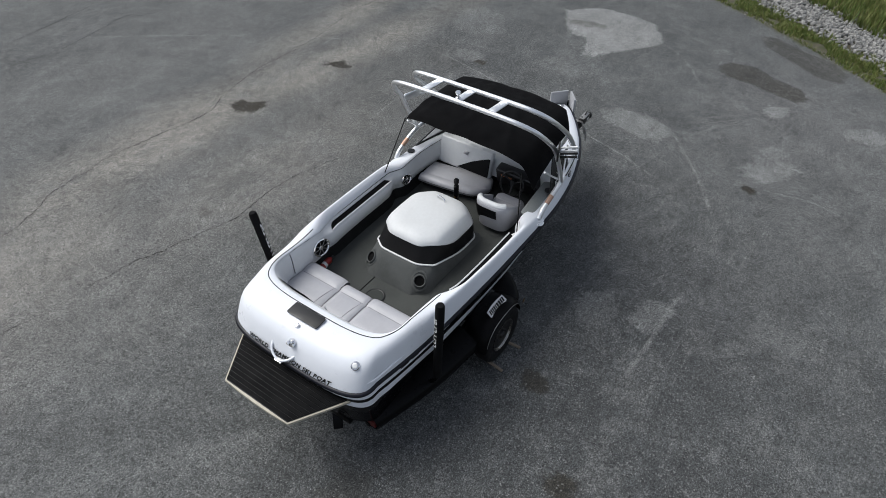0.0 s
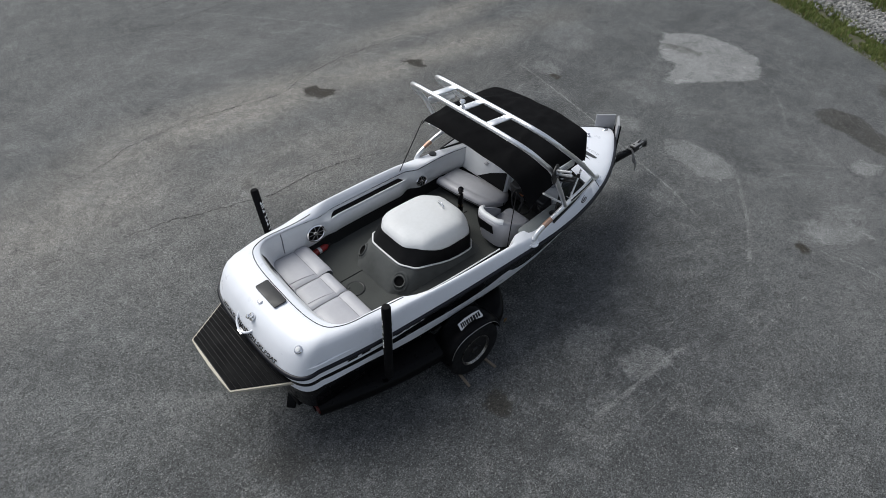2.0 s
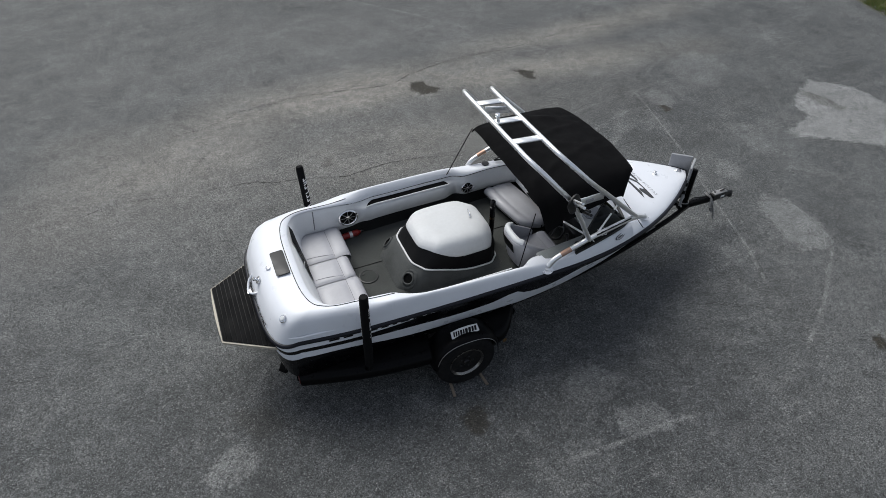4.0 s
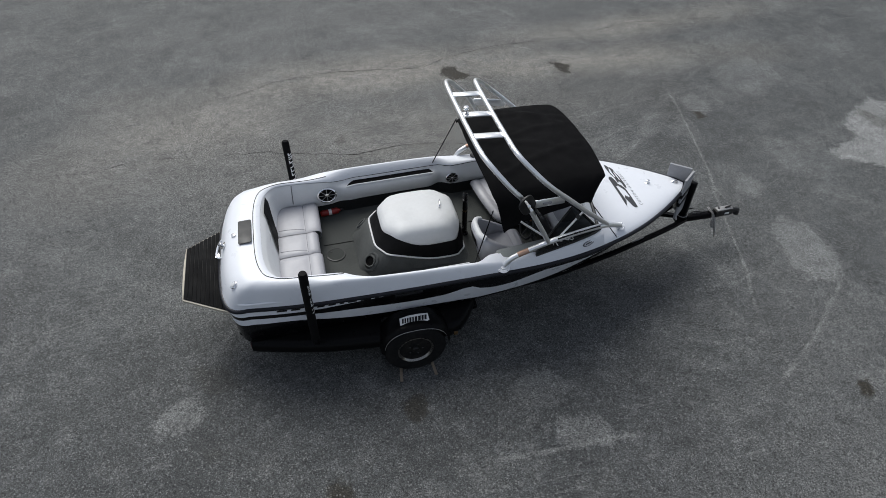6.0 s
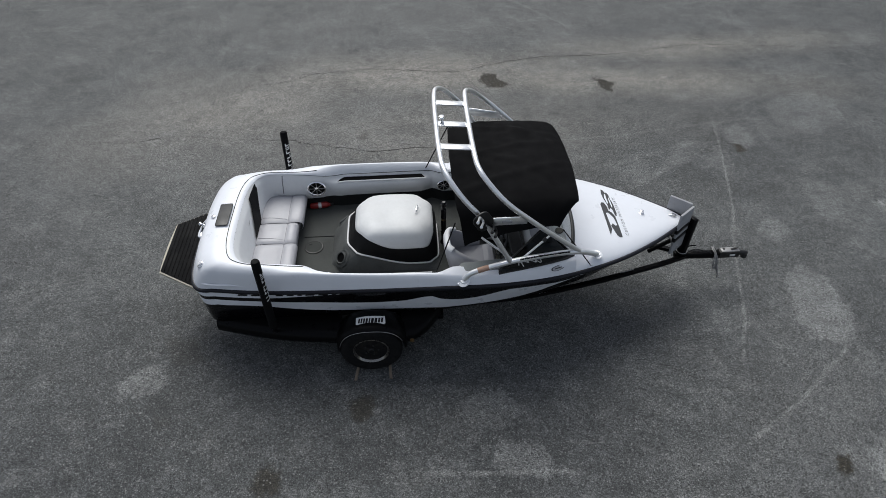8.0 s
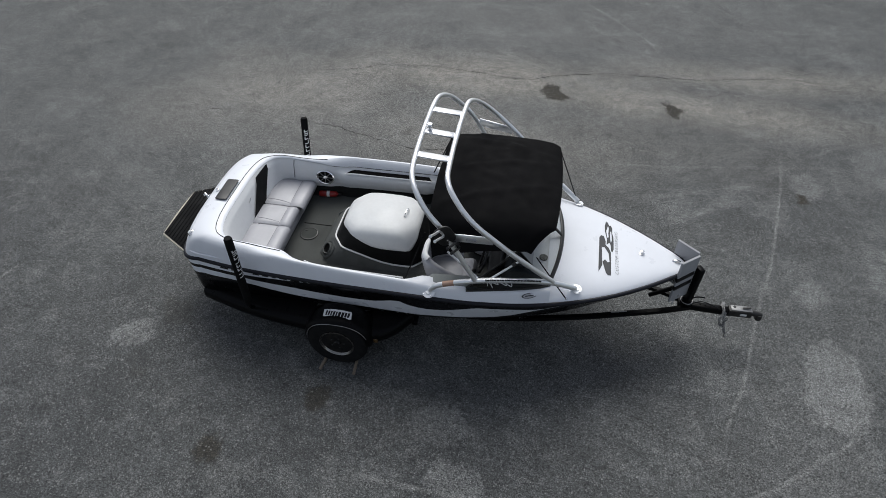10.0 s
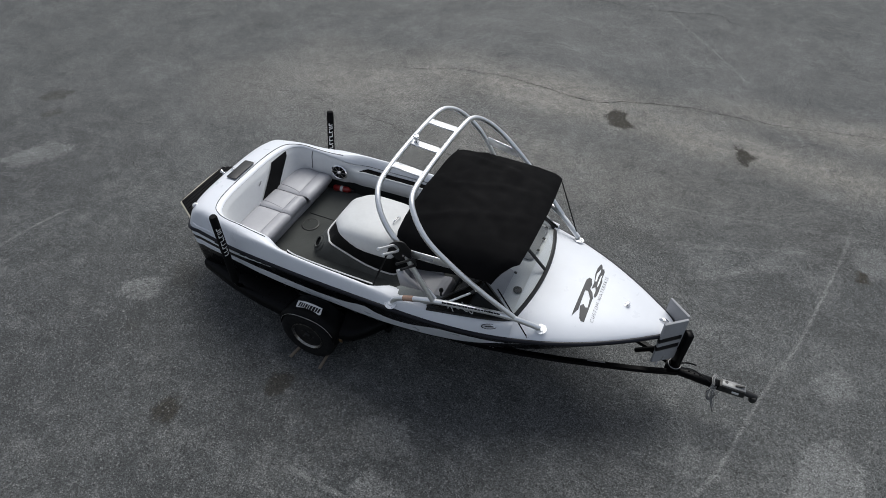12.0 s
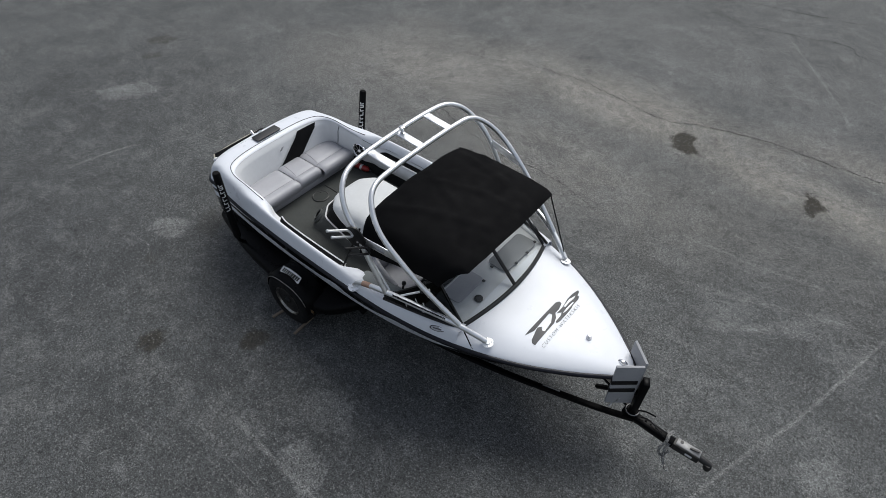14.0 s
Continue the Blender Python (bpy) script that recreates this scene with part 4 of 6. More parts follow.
# floor
ring = liner[-1]
half = len(ring) // 2
cols = []
for i in range(half + 1):
    a, c = ring[i], ring[len(ring) - 1 - i]
    cols.append([(a[0], a[1] * 1.02 + (c[1] - a[1]) * 1.02 * t, 0.85) for t in np.linspace(0, 1, 5)])
v, f = loft(cols)
solid("cockpit_floor", v, f, CARPET, boat, "grey carpeted cockpit floor")
for y0, y1, x0, x1 in ((0.2, 0.2, 1.2, 1.68), (0.2, 0.2, 2.95, 3.3)):
    part("floor_seam", beam((x0, y0, 0.853), (x1, y1, 0.853), 0.008, 0.006), RUBBER, boat)


# ---- stern: swim platform, handle, hatch, fittings ----
platform = part("swim_platform", plate([(0.11, 0.77), (-0.445, 0.435), (-0.458, 0.22), (-0.463, 0.0), (-0.458, -0.22), (-0.445, -0.435), (0.11, -0.77)], 0.030, pose(0, 0, 0.925), bevel=0.006), PALE_EDGE, boat, "black ribbed mat on a pale-edged platform")


def half_width(x):
    return 0.43 + 0.34 * (x + 0.45) / 0.56 - 0.022


for k in range(11):
    xa, xb = 0.095 - 0.048 * k, 0.095 - 0.048 * k - 0.0420
    part("traction_strip", plate([(xa, half_width(xa)), (xb, half_width(xb)), (xb, -half_width(xb)), (xa, -half_width(xa))], 0.010, pose(0, 0, 0.9585), bevel=0.0015), TRACTION, platform)
part("platform_mat", plate([(0.10, half_width(0.10)), (-0.435, half_width(-0.435)), (-0.435, -half_width(-0.435)), (0.10, -half_width(0.10))], 0.003, pose(0, 0, 0.9555)), GROOVE, platform, "dark grey groove base of the mat")
for y in (-0.35, 0.35):
    part("platform_bracket", tube([(0.1, y, 0.62), (0.02, y, 0.70), (-0.28, y, 0.92)], 0.018), STEEL, platform)
handle = part("boarding_handle", tube([(0.075, 0.22, 1.225), (0.0, 0.185, 1.16), (-0.035, 0.10, 1.115), (-0.035, 0.04, 1.115), (0.0, -0.05, 1.16), (0.06, -0.10, 1.20)], 0.013), GELCOAT, boat, "curved white grab handle over the rail")
part("handle_bracket", box((0.05, 0.10, 0.035), pose(-0.03, 0.07, 1.090), 0.010), CHROME, handle)
part("hatch_pad", plate(rounded(0.15, 0.40, 0.02), 0.012, pose(0.358, 0.0, 1.446, 0, -3, 0), bevel=0.004), DASH, boat, "black non-slip hatch pad")
part("hatch_lock", lathe([(0.0, 0.0), (0.026, 0.0), (0.026, 0.008), (0.018, 0.012), (0.0, 0.012)], aim((0.225, 0.0, 1.425), (-0.3, 0, 1)), 20), CHROME, boat)
eye = part("tow_eye", lathe([(0.0, 0.0), (0.045, 0.0), (0.045, 0.008), (0.02, 0.014), (0.016, 0.04), (0.026, 0.052), (0.02, 0.066), (0.0, 0.07)], aim((0.095, -0.04, 1.325), (-0.8, 0, 0.7)), 20), CHROME, boat, "chrome ski tow eye")
m = aim((0.214, -0.748, 1.366), (-0.53, -0.25, 0.81))
light = part("stern_light", lathe([(0.0, 0.0), (0.044, 0.0), (0.044, 0.006), (0.036, 0.014), (0.0, 0.018)], m, 24), CHROME, boat)
part("light_lens", lathe([(0.0, 0.014), (0.030, 0.012), (0.024, 0.024), (0.0, 0.030)], m, 16), VINYL, light)
st = letters("stern_lettering", "WORLD CHAMPION SKI BOAT", 0.070, Matrix(((0, 0.3, -0.95, 0.0), (-1, 0, 0, -0.01), (0, 0.95, 0.3, 1.143), (0, 0, 0, 1))), BLACK_PRINT, boat, 0.002, "black slanted slogan lettering", 1.17, 0.35, 0.0028)
for vert in [p for word in st for p in word.data.vertices]:
    q = min(abs(vert.co.y) / RAIL_Y(STERN_X), 0.99) ** (1 / SUPER)
    f = 0.085 * (vert.co.z - 1.077) / 0.13
    vert.co.x = STERN_X - STERN_D * (1 - q * q) ** (SUPER / 2) + f * 0.5 - 0.015

# dark tube round the aft cockpit edge, added for the dark gap there
edge = [p for p in deck_rings[7] if p[0] < 1.42]
part("coaming_gap_line", tube([(x, y, z + 0.001) for x, y, z in edge], 0.0045, 8, 0), RUBBER, boat)
# moulded body line over the quarters
for s in (-1, 1):
    part("body_line", tube([(0.10, s * 0.72, 1.17), (0.24, s * 0.885, 1.19), (0.6, s * 0.945, 1.20), (1.2, s * 1.005, 1.19), (1.9, s * 1.06, 1.175), (2.4, s * 1.093, 1.165)], 0.010, 8, 6, flat=0.7), GELCOAT, boat)

# ---- cockpit: stern bench ----
bench = part("bench_base", box((0.50, 1.58, 0.11), pose(0.88, 0, 0.905), 0.02), GREY_VINYL, boat, "grey vinyl stern bench base")
for y0, y1, x1 in ((0.235, 0.79, 1.215), (-0.152, 0.225, 1.165), (-0.79, -0.162, 1.185)):
    w, c = y1 - y0, (y0 + y1) / 2
    rows = []
    for v0 in np.linspace(0, 1, 15):
        k = min(1, math.sqrt(max(0, 1 - (2 * v0 - 1) ** 8)) * 1.0 + 0.02)
        y = y0 + w * v0
        rows.append([(0.93 + (x - 0.93) * (0.985 + 0.015 * k), y, 0.955 + (zz - 0.955) * (0.86 + 0.14 * k)) for x, zz in
                     ((0.665, 0.95), (0.665, 1.075), (0.69, 1.096), (0.80, 1.103), (0.93, 1.102), (1.00, 1.099), (1.022, 1.088), (1.035, 1.096), (1.07, 1.108), (x1 - 0.06, 1.108), (x1 - 0.02, 1.092), (x1, 1.055), (x1 - 0.006, 1.005), (x1 - 0.03, 0.955))])
    v, f = loft(rows)
    cushion = solid("seat_cushion", v, f, GREY_VINYL, boat, "pale grey stitched seat cushion")
    part("seam", tube([(1.022, y0 + 0.03, 1.087), (1.022, c, 1.0895), (1.022, y1 - 0.03, 1.087)], 0.0035, 6), SEAM, cushion)
    part("seam", tube([(0.70, y0 + 0.09, 1.099), (0.86, y0 + 0.075, 1.104), (1.01, y0 + 0.05, 1.096)], 0.003, 6), SEAM, cushion)
# backrest: black slanted panel and a small badge on the white stern pad
panel = []
for z, a, b in ((1.395, 0.35, 0.69), (1.34, 0.28, 0.62), (1.25, 0.155, 0.51), (1.16, 0.03, 0.395), (1.06, -0.12, 0.27)):
    x = (0.565 if z > 1.36 else 0.60 + (1.34 - z) * 0.29) + 0.008
    panel.append([(x + 0.012 * (abs(y) / 0.5) ** 3, y, z) for y in np.linspace(a, b, 6)])
v, f = loft(panel)
ob = solid("backrest_panel", v, f, BLACK_VINYL, boat, "black slanted backrest panel")
part("backrest_badge", plate([(-0.035, -0.03), (0.0, -0.03), (0.035, 0.03), (0.0, 0.03)], 0.002, Matrix(((0, 0.25, 0.97, 0.622), (1, 0, 0, 0.02), (0, 0.97, -0.25, 1.30), (0, 0, 0, 1)))), SILVER_PRINT, boat)
for s in (-1, 1):
    part("bolster_seam", tube([(0.93, s * 0.820, 1.385), (0.925, s * 0.796, 1.32), (0.92, s * 0.786, 1.22), (0.915, s * 0.776, 1.13)], 0.006, 6), SEAM, boat)
    part("bolster_seam", tube([(1.56, s * 0.875, 1.19), (1.55, s * 0.862, 1.12), (1.50, s * 0.85, 1.04)], 0.004, 6), SEAM, boat)
    strip = []
    for x in np.linspace(1.62, 2.80, 24):
        k = min(1, (x - 1.62) / 0.08, (2.80 - x) / 0.03)
        y0, z = INNER_Y(x), TOP_Z(x)
        strip.append([(x, s * (y0 - 0.02 - 0.065 * (1 - k)), z - 0.043 - 0.018 * (1 - k)), (x, s * (y0 - 0.088), z - 0.060)])
    v, f = loft(strip)
    solid("gunwale_grip_strip", v, f, CANVAS, boat, "black grip strip let into the gunwale")
    part("grip_strip_lip", tube([(a[0], a[1] - s * 0.008, a[2] - 0.001) for _, a in strip], 0.010, 8, 0, flat=0.7), VINYL, boat, "white moulded lip under the grip strip")

def speaker(x, y, z, r):
    m = Matrix.Translation((x, y, z)) @ Matrix(((1, 0, 0, 0), (0, 0.25, -0.97, 0), (0, 0.97, 0.25, 0), (0, 0, 0, 1)))
    m = m @ Matrix.Diagonal((1.15, 0.92, 1, 1))
    ring = part("speaker", lathe([(r * 0.80, 0.0), (r, 0.0), (r * 0.98, 0.016), (r * 0.86, 0.02), (r * 0.78, 0.008), (r * 0.80, 0.0)], m, 28), CHROME, boat, "round chrome-grilled cockpit speaker")
    part("cone", lathe([(0.0, 0.004), (r * 0.25, 0.002), (r * 0.82, 0.006)], m, 24), WELL, ring)
    for k in range(8):
        part("spoke", box((r * 0.62, 0.008, 0.006), m @ pose(0, 0, 0.012, 0, 0, 45 * k) @ pose(r * 0.55, 0, 0), 0.002, 1), GALV, ring)
    part("hub", lathe([(0.0, 0.018), (r * 0.2, 0.016), (r * 0.25, 0.006)], m, 16), CHROME, ring)


speaker(1.355, 0.785, 1.185, 0.112)
speaker(3.04, 0.835, 1.125, 0.078)

# floor hatch
hatch = part("floor_hatch", lathe([(0.0, 0.0), (0.118, 0.0), (0.118, 0.006), (0.105, 0.009), (0.0, 0.009)], pose(1.34, 0.0, 0.8515), 32), HATCH_CARPET, boat, "round floor inspection hatch")
part("hatch_ring", lathe([(0.100, 0.009), (0.106, 0.012), (0.116, 0.010), (0.112, 0.008), (0.100, 0.009)], pose(1.34, 0.0, 0.852), 32), BLACK_PLASTIC, hatch)
part("hatch_latch", box((0.03, 0.018, 0.006), pose(1.29, 0.05, 0.864, 0, 0, 30), 0.002, 1), BLACK_PLASTIC, hatch)


# ---- engine box ----
def octagon(x0, x1, hw, c0, c1, z, n=7):
    """A ring with cut corners aft (c0) and forward (c1), each edge stepped."""
    p = [(x0, hw - c0), (x0 + c0 * 0.9, hw), (x1 - c1, hw), (x1, hw - c1), (x1, -hw + c1), (x1 - c1, -hw), (x0 + c0 * 0.9, -hw), (x0, -hw + c0)]
    out = []
    for i in range(8):
        a, b = p[i], p[(i + 1) % 8]
        for t in np.linspace(0, 1, n, endpoint=False):
            out.append((a[0] + (b[0] - a[0]) * t, a[1] + (b[1] - a[1]) * t, z))
    return out


def soften(ring, passes):
    for _ in range(passes):
        ring = [tuple((ring[i - 1][j] + 2 * ring[i][j] + ring[(i + 1) % len(ring)][j]) / 4 for j in range(3)) for i in range(len(ring))]
    return ring


COVER_HEM = curve([1.80, 1.95, 2.55, 2.95], [1.13, 1.10, 0.915, 0.905])


def hemmed(ring, t, lift=0.0):
    """Set a ring's height between the floor and the cover's sloping hem."""
    return [(x, y, 0.85 + (COVER_HEM(x) - 0.85) * t + lift) for x, y, z in ring]


base_rings = [hemmed(octagon(1.585, 2.95, 0.475, 0.165, 0.08, 0.85), 0.0), hemmed(soften(octagon(1.60, 2.94, 0.470, 0.165, 0.08, 0.89), 1), 0.12),
              hemmed(soften(octagon(1.69, 2.92, 0.440, 0.165, 0.09, 0.99), 1), 0.55), hemmed(soften(octagon(1.765, 2.90, 0.418, 0.165, 0.10, 1.066), 1), 0.92),
              hemmed(soften(octagon(1.795, 2.89, 0.402, 0.165, 0.10, 1.078), 1), 1.0), hemmed(soften(octagon(1.90, 2.85, 0.34, 0.15, 0.10, 1.08), 2), 1.0)]
v, f = loft(base_rings, True)
solid("engine_box_base", v, f, PED_CARPET, boat, "grey carpeted engine box base with cup holders")

shell = [soften(octagon(1.80, 2.90, 0.415, 0.165, 0.12, 0.90), 1), soften(octagon(1.80, 2.90, 0.418, 0.165, 0.13, 1.11), 1), soften(octagon(1.86, 2.88, 0.408, 0.17, 0.15, 1.20), 2),
         soften(octagon(1.91, 2.85, 0.392, 0.18, 0.17, 1.29), 2), soften(octagon(1.945, 2.82, 0.376, 0.18, 0.18, 1.345), 2), soften(octagon(1.99, 2.775, 0.345, 0.18, 0.18, 1.378), 3)]


def shell_at(i, z, grow=0.0):
    """The cover's skin at ring place i and height z."""
    for low, high in zip(shell, shell[1:]):
        if z <= high[i][2] + 1e-6:
            break
    t = (z - low[i][2]) / (high[i][2] - low[i][2])
    x, y = (low[i][j] + (high[i][j] - low[i][j]) * t for j in (0, 1))
    d = Vector((x - 2.36, y)).normalized() * grow
    return (x + d.x, y + d.y, z)


def hem(i):
    """Height at which the white top meets the black band: high aft, low along the sides."""
    x, y, z = shell[2][i]
    s = min(1, max(0, (abs(y) - 0.20) / 0.20))
    dip = min(1, max(0, (x - 1.93) / 0.50))
    return 1.305 - 0.145 * s * s * (3 - 2 * s) * dip * dip * (3 - 2 * dip)


count = range(len(shell[0]))
low = [COVER_HEM(shell[1][i][0]) + 0.004 for i in count]
bands = [[shell_at(i, low[i] + (hem(i) - low[i]) * t) for i in count] for t in (0, 0.12, 0.35, 0.6, 0.85, 1.0)]
v, f = loft(bands, True)
engine_cover = solid("engine_cover", v, f, BLACK_VINYL, boat, "black and white padded vinyl engine cover")
white = [[shell_at(i, hem(i) - 0.006, 0.001) for i in count], [shell_at(i, hem(i), 0.012) for i in count]]
white += [[shell_at(i, hem(i) + (1.378 - hem(i)) * t, 0.012) for i in count] for t in (0.12, 0.3, 0.5, 0.7, 0.85)]
white += [[shell_at(i, 1.378, 0.010) for i in count], soften(octagon(2.06, 2.70, 0.285, 0.16, 0.16, 1.398), 4), soften(octagon(2.18, 2.60, 0.17, 0.1, 0.1, 1.405), 5), [(2.38, 0, 1.407)] * 56]
v, f = loft(white, True)
solid("cover_top", v, f, COVER_VINYL, engine_cover, "white padded cover top")
pipe = [shell_at(i, low[i], 0.012) for i in count]
part("cover_piping", tube(pipe + pipe[:1], 0.011, 8, 0, ends=False), WHITE_PRINT, engine_cover, "white piping round the cover")
part("cover_latch", tube([(2.635, -0.06, 1.385), (2.65, -0.06, 1.425), (2.657, -0.035, 1.440), (2.667, 0.03, 1.440), (2.673, 0.055, 1.425), (2.675, 0.055, 1.385)], 0.008, 8), CHROME, engine_cover)
for y in (-0.345, 0.335):
    m = aim((1.730, y * 1.02, 0.985), (-0.62, 0.42 * math.copysign(1, y), 0.66))
    cup = part("cup_holder", lathe([(0.058, 0.026), (0.068, 0.034), (0.076, 0.026), (0.080, 0.0), (0.080, -0.03)], m, 28, cap=False), PED_CARPET, boat, "black moulded cup holder")
    # shallow dish; its black colour stands in for the hole's darkness
    part("cup_well", lathe([(0.0, 0.006), (0.050, 0.008), (0.061, 0.027)], m, 28, cap=False), WELL, cup, "shallow black dish coloured as a deep cup well")
    part("holder_collar", lathe([(0.074, 0.010), (0.088, 0.008), (0.100, -0.004), (0.100, -0.04)], m @ Matrix.Diagonal((1.0, 1.35, 1, 1)), 28, cap=False), PED_CARPET, cup)

# ski pylon
pylon = part("ski_pylon", lathe([(0.045, 0.0), (0.045, 0.02), (0.032, 0.03), (0.032, 0.56), (0.022, 0.565), (0.022, 0.60), (0.034, 0.605), (0.034, 0.645), (0.020, 0.66), (0.0, 0.66)], pose(2.99, 0.0, 0.85), 20), BLACK_GEL, boat, "black ski tow pylon")
part("pylon_decal", lathe([(0.0325, 0.0), (0.0325, 0.03)], pose(2.99, 0, 1.23), 12), AMBER, pylon)

# ---- driver's bucket seat ----
def bucket_seat(cx, cy, z):
    base = part("driver_seat", box((0.34, 0.34, 0.14), pose(cx + 0.34, cy, z + 0.07), 0.03), BLACK_PLASTIC, boat, "grey and white bucket seat with black insert")
    part("seat_base", pad(0.50, 0.40, 0.12, 0.06, pose(cx + 0.34, cy, z + 0.10, 0, -4, 0)), GREY_VINYL, base)
    part("seat_bolster", pad(0.17, 0.40, 0.15, 0.07, pose(cx + 0.555, cy, z + 0.10, 0, -8, 0)), GREY_VINYL, base, "rounded front bolster")
    angles = np.linspace(-90, 90, 37)
    rows = []
    for h, lean in ((0.08, 0.07), (0.18, 0.045), (0.30, 0.02), (0.40, 0.0), (0.46, -0.005), (0.485, 0.01)):
        row = []
        for a in angles:
            q = radians(a)
            c1, s1 = abs(math.cos(q)) ** 0.42, math.copysign(abs(math.sin(q)) ** 0.55, math.sin(q))
            u = 1 - c1
            drop = 0.24 * max(0, u - 0.10) ** 1.1 * (h - 0.08) / 0.40
            row.append((cx + lean + (0.45 - lean) * u, cy + (0.215 + 0.03 * min(1, h / 0.3)) * s1, z + h - drop))
        rows.append(row)
    inner = [[(cx + 0.30 + (x - cx - 0.30) * (0.80 if x < cx + 0.30 else 1.0), cy + (y - cy) * 0.78, zz + (0.012 if k == 0 else 0)) for x, y, zz in row] for k, row in enumerate(rows[::-1])]
    v, f = loft(rows + inner + rows[:1])
    solid("backrest", v, f, GREY_VINYL, base, "wrapped grey vinyl backrest")
    caps = [[(x + (cx + 0.30 - x) * 0.10, cy + (y - cy) * 0.90, zz + 0.012) for x, y, zz in (rows[-1][i],)][0] for i in range(9, 31)]
    part("backrest_roll", tube(caps, 0.036, 12, 0, flat=0.75), VINYL, base, "white rolled backrest edge")
    ins = [[(x - 0.006, y + 0.006, zz) for x, y, zz in row][15:30] for row in rows[1:5]]
    ins[0] = [(x, y, zz + 0.09 * (1 - k / 14)) for k, (x, y, zz) in enumerate(ins[0])]
    ins[3] = [(x, y, zz - 0.02) for x, y, zz in ins[3]]
    v, f = loft(ins)
    solid("black_insert", v, f, BLACK_VINYL, base)
    return base


bucket_seat(2.96, -0.49, 0.85)

# ---- observer's bench, facing aft ----
obs = part("observer_bench", plate([(3.36, 0.82), (3.37, 0.55), (3.42, 0.20), (3.50, 0.0), (3.62, -0.05), (3.84, -0.02), (3.84, 0.82)], 0.12, pose(0, 0, 0.852), bevel=0.02), DARK_CARPET, boat, "grey observer bench facing aft with white backrest")
rows = []
for u in np.linspace(0, 1, 25):
    tip = max(0, (u - 0.82) / 0.18)
    y = 0.83 - 0.93 * u
    lo, hi = 3.295 + 0.05 * u + 0.09 * u * u, 3.70 + 0.16 * u
    mid = (lo + hi) / 2
    k = math.sqrt(max(0, 1 - tip ** 2.2)) * 0.97 + 0.03
    rows.append([(mid + 0.03 * tip + (x - mid) * k, y, 0.93 + (zz - 0.93) * (0.35 + 0.65 * k ** 0.6)) for x, zz in
                 ((lo + 0.05, 0.925), (lo + 0.012, 0.945), (lo, 0.975), (lo + 0.012, 1.008), (lo + 0.045, 1.030), (lo + 0.085, 1.034), (lo + 0.115, 1.028), (lo + 0.13, 1.022), (lo + 0.15, 1.028), (lo + 0.21, 1.036), (mid + 0.08, 1.036), (hi, 1.030), (hi, 0.925))])
v, f = loft(rows)
solid("seat_pad", v, f, GREY_VINYL, obs, "pale grey rolled seat pad")
part("seat_welt", tube([r[2] for r in rows[:22]], 0.004, 6, 0), GREY_PRINT, obs)
part("bench_backrest", box((0.09, 0.84, 0.40), pose(3.865, 0.42, 1.19, 0, 12, 0), 0.035, 3), VINYL, obs, "white padded backrest")
v, f = loft([[(3.776 + (z - 1.02) * 0.205, y, z) for y in np.linspace(a, b, 5)] for z, a, b in ((1.035, 0.02, 0.52), (1.10, 0.02, 0.42), (1.18, 0.02, 0.30), (1.25, 0.02, 0.16), (1.30, 0.02, 0.05))])
solid("backrest_flash", v, f, BLACK_VINYL, obs, "black flash on the backrest")
part("bench_badge", plate([(-0.05, -0.025), (0.02, -0.025), (0.05, 0.025), (-0.02, 0.025)], 0.002, Matrix(((0, 0.2, -0.98, 3.828), (-1, 0, 0, 0.40), (0, 0.98, 0.2, 1.275), (0, 0, 0, 1)))), SILVER_PRINT, obs)

# ---- helm and dash under the windscreen ----
dash_rows = []
for x, z in ((3.86, 1.02), (3.90, 1.26), (3.96, 1.318), (4.15, 1.322), (4.40, 1.318), (4.455, 1.31)):
    hw = min(INNER_Y(x) * 1.0, 0.86 if x < 4.3 else 0.76)
    dash_rows.append([(x + 0.03 * (1 - (y / hw) ** 2), y, z - 0.02 * (y / hw) ** 2) for y in np.linspace(-hw, hw, 21)])
v, f = loft(dash_rows)
dash = solid("dashboard", v, f, VINYL, boat, "white moulded dashboard under the windscreen")
part("glovebox_lid", plate(rounded(0.27, 0.62, 0.06), 0.014, pose(4.225, 0.40, 1.327, 0, 0, 0), bevel=0.004), LID_GREY, dash, "charcoal glovebox lid")
part("helm_pod_cover", plate(rounded(0.24, 0.46, 0.05), 0.014, pose(4.11, -0.37, 1.327, 0, 0, 0), bevel=0.004), GREY_VINYL, dash, "charcoal instrument pod lid")
for x, y in ((4.18, 0.06), (4.36, 0.28), (4.36, 0.50), (4.33, 0.70), (4.24, -0.17)):
    part("lid_latch", box((0.035, 0.03, 0.016), pose(x, y, 1.340), 0.004, 1), BLACK_PLASTIC, dash)
part("gauge", lathe([(0.0, 0.0), (0.048, 0.0), (0.048, 0.014), (0.040, 0.016), (0.0, 0.012)], pose(4.345, -0.40, 1.322), 24), BLACK_PLASTIC, dash, "round black dash vent")
pod = part("instrument_pod", box((0.16, 0.60, 0.26), pose(3.83, -0.42, 1.18, 0, -14, 0), 0.04, 3), DASH, boat, "dark instrument pod with warm-lit gauge faces")
for k, y in enumerate((-0.60, -0.50, -0.34, -0.24)):
    part("gauge_dial", lathe([(0.0, 0.006), (0.036, 0.004), (0.042, 0.0)], aim((3.745, y, 1.235), (-0.97, 0, 0.24)), 18), COPPER_GAUGE if k in (2, 3) else BLACK_PLASTIC, pod)
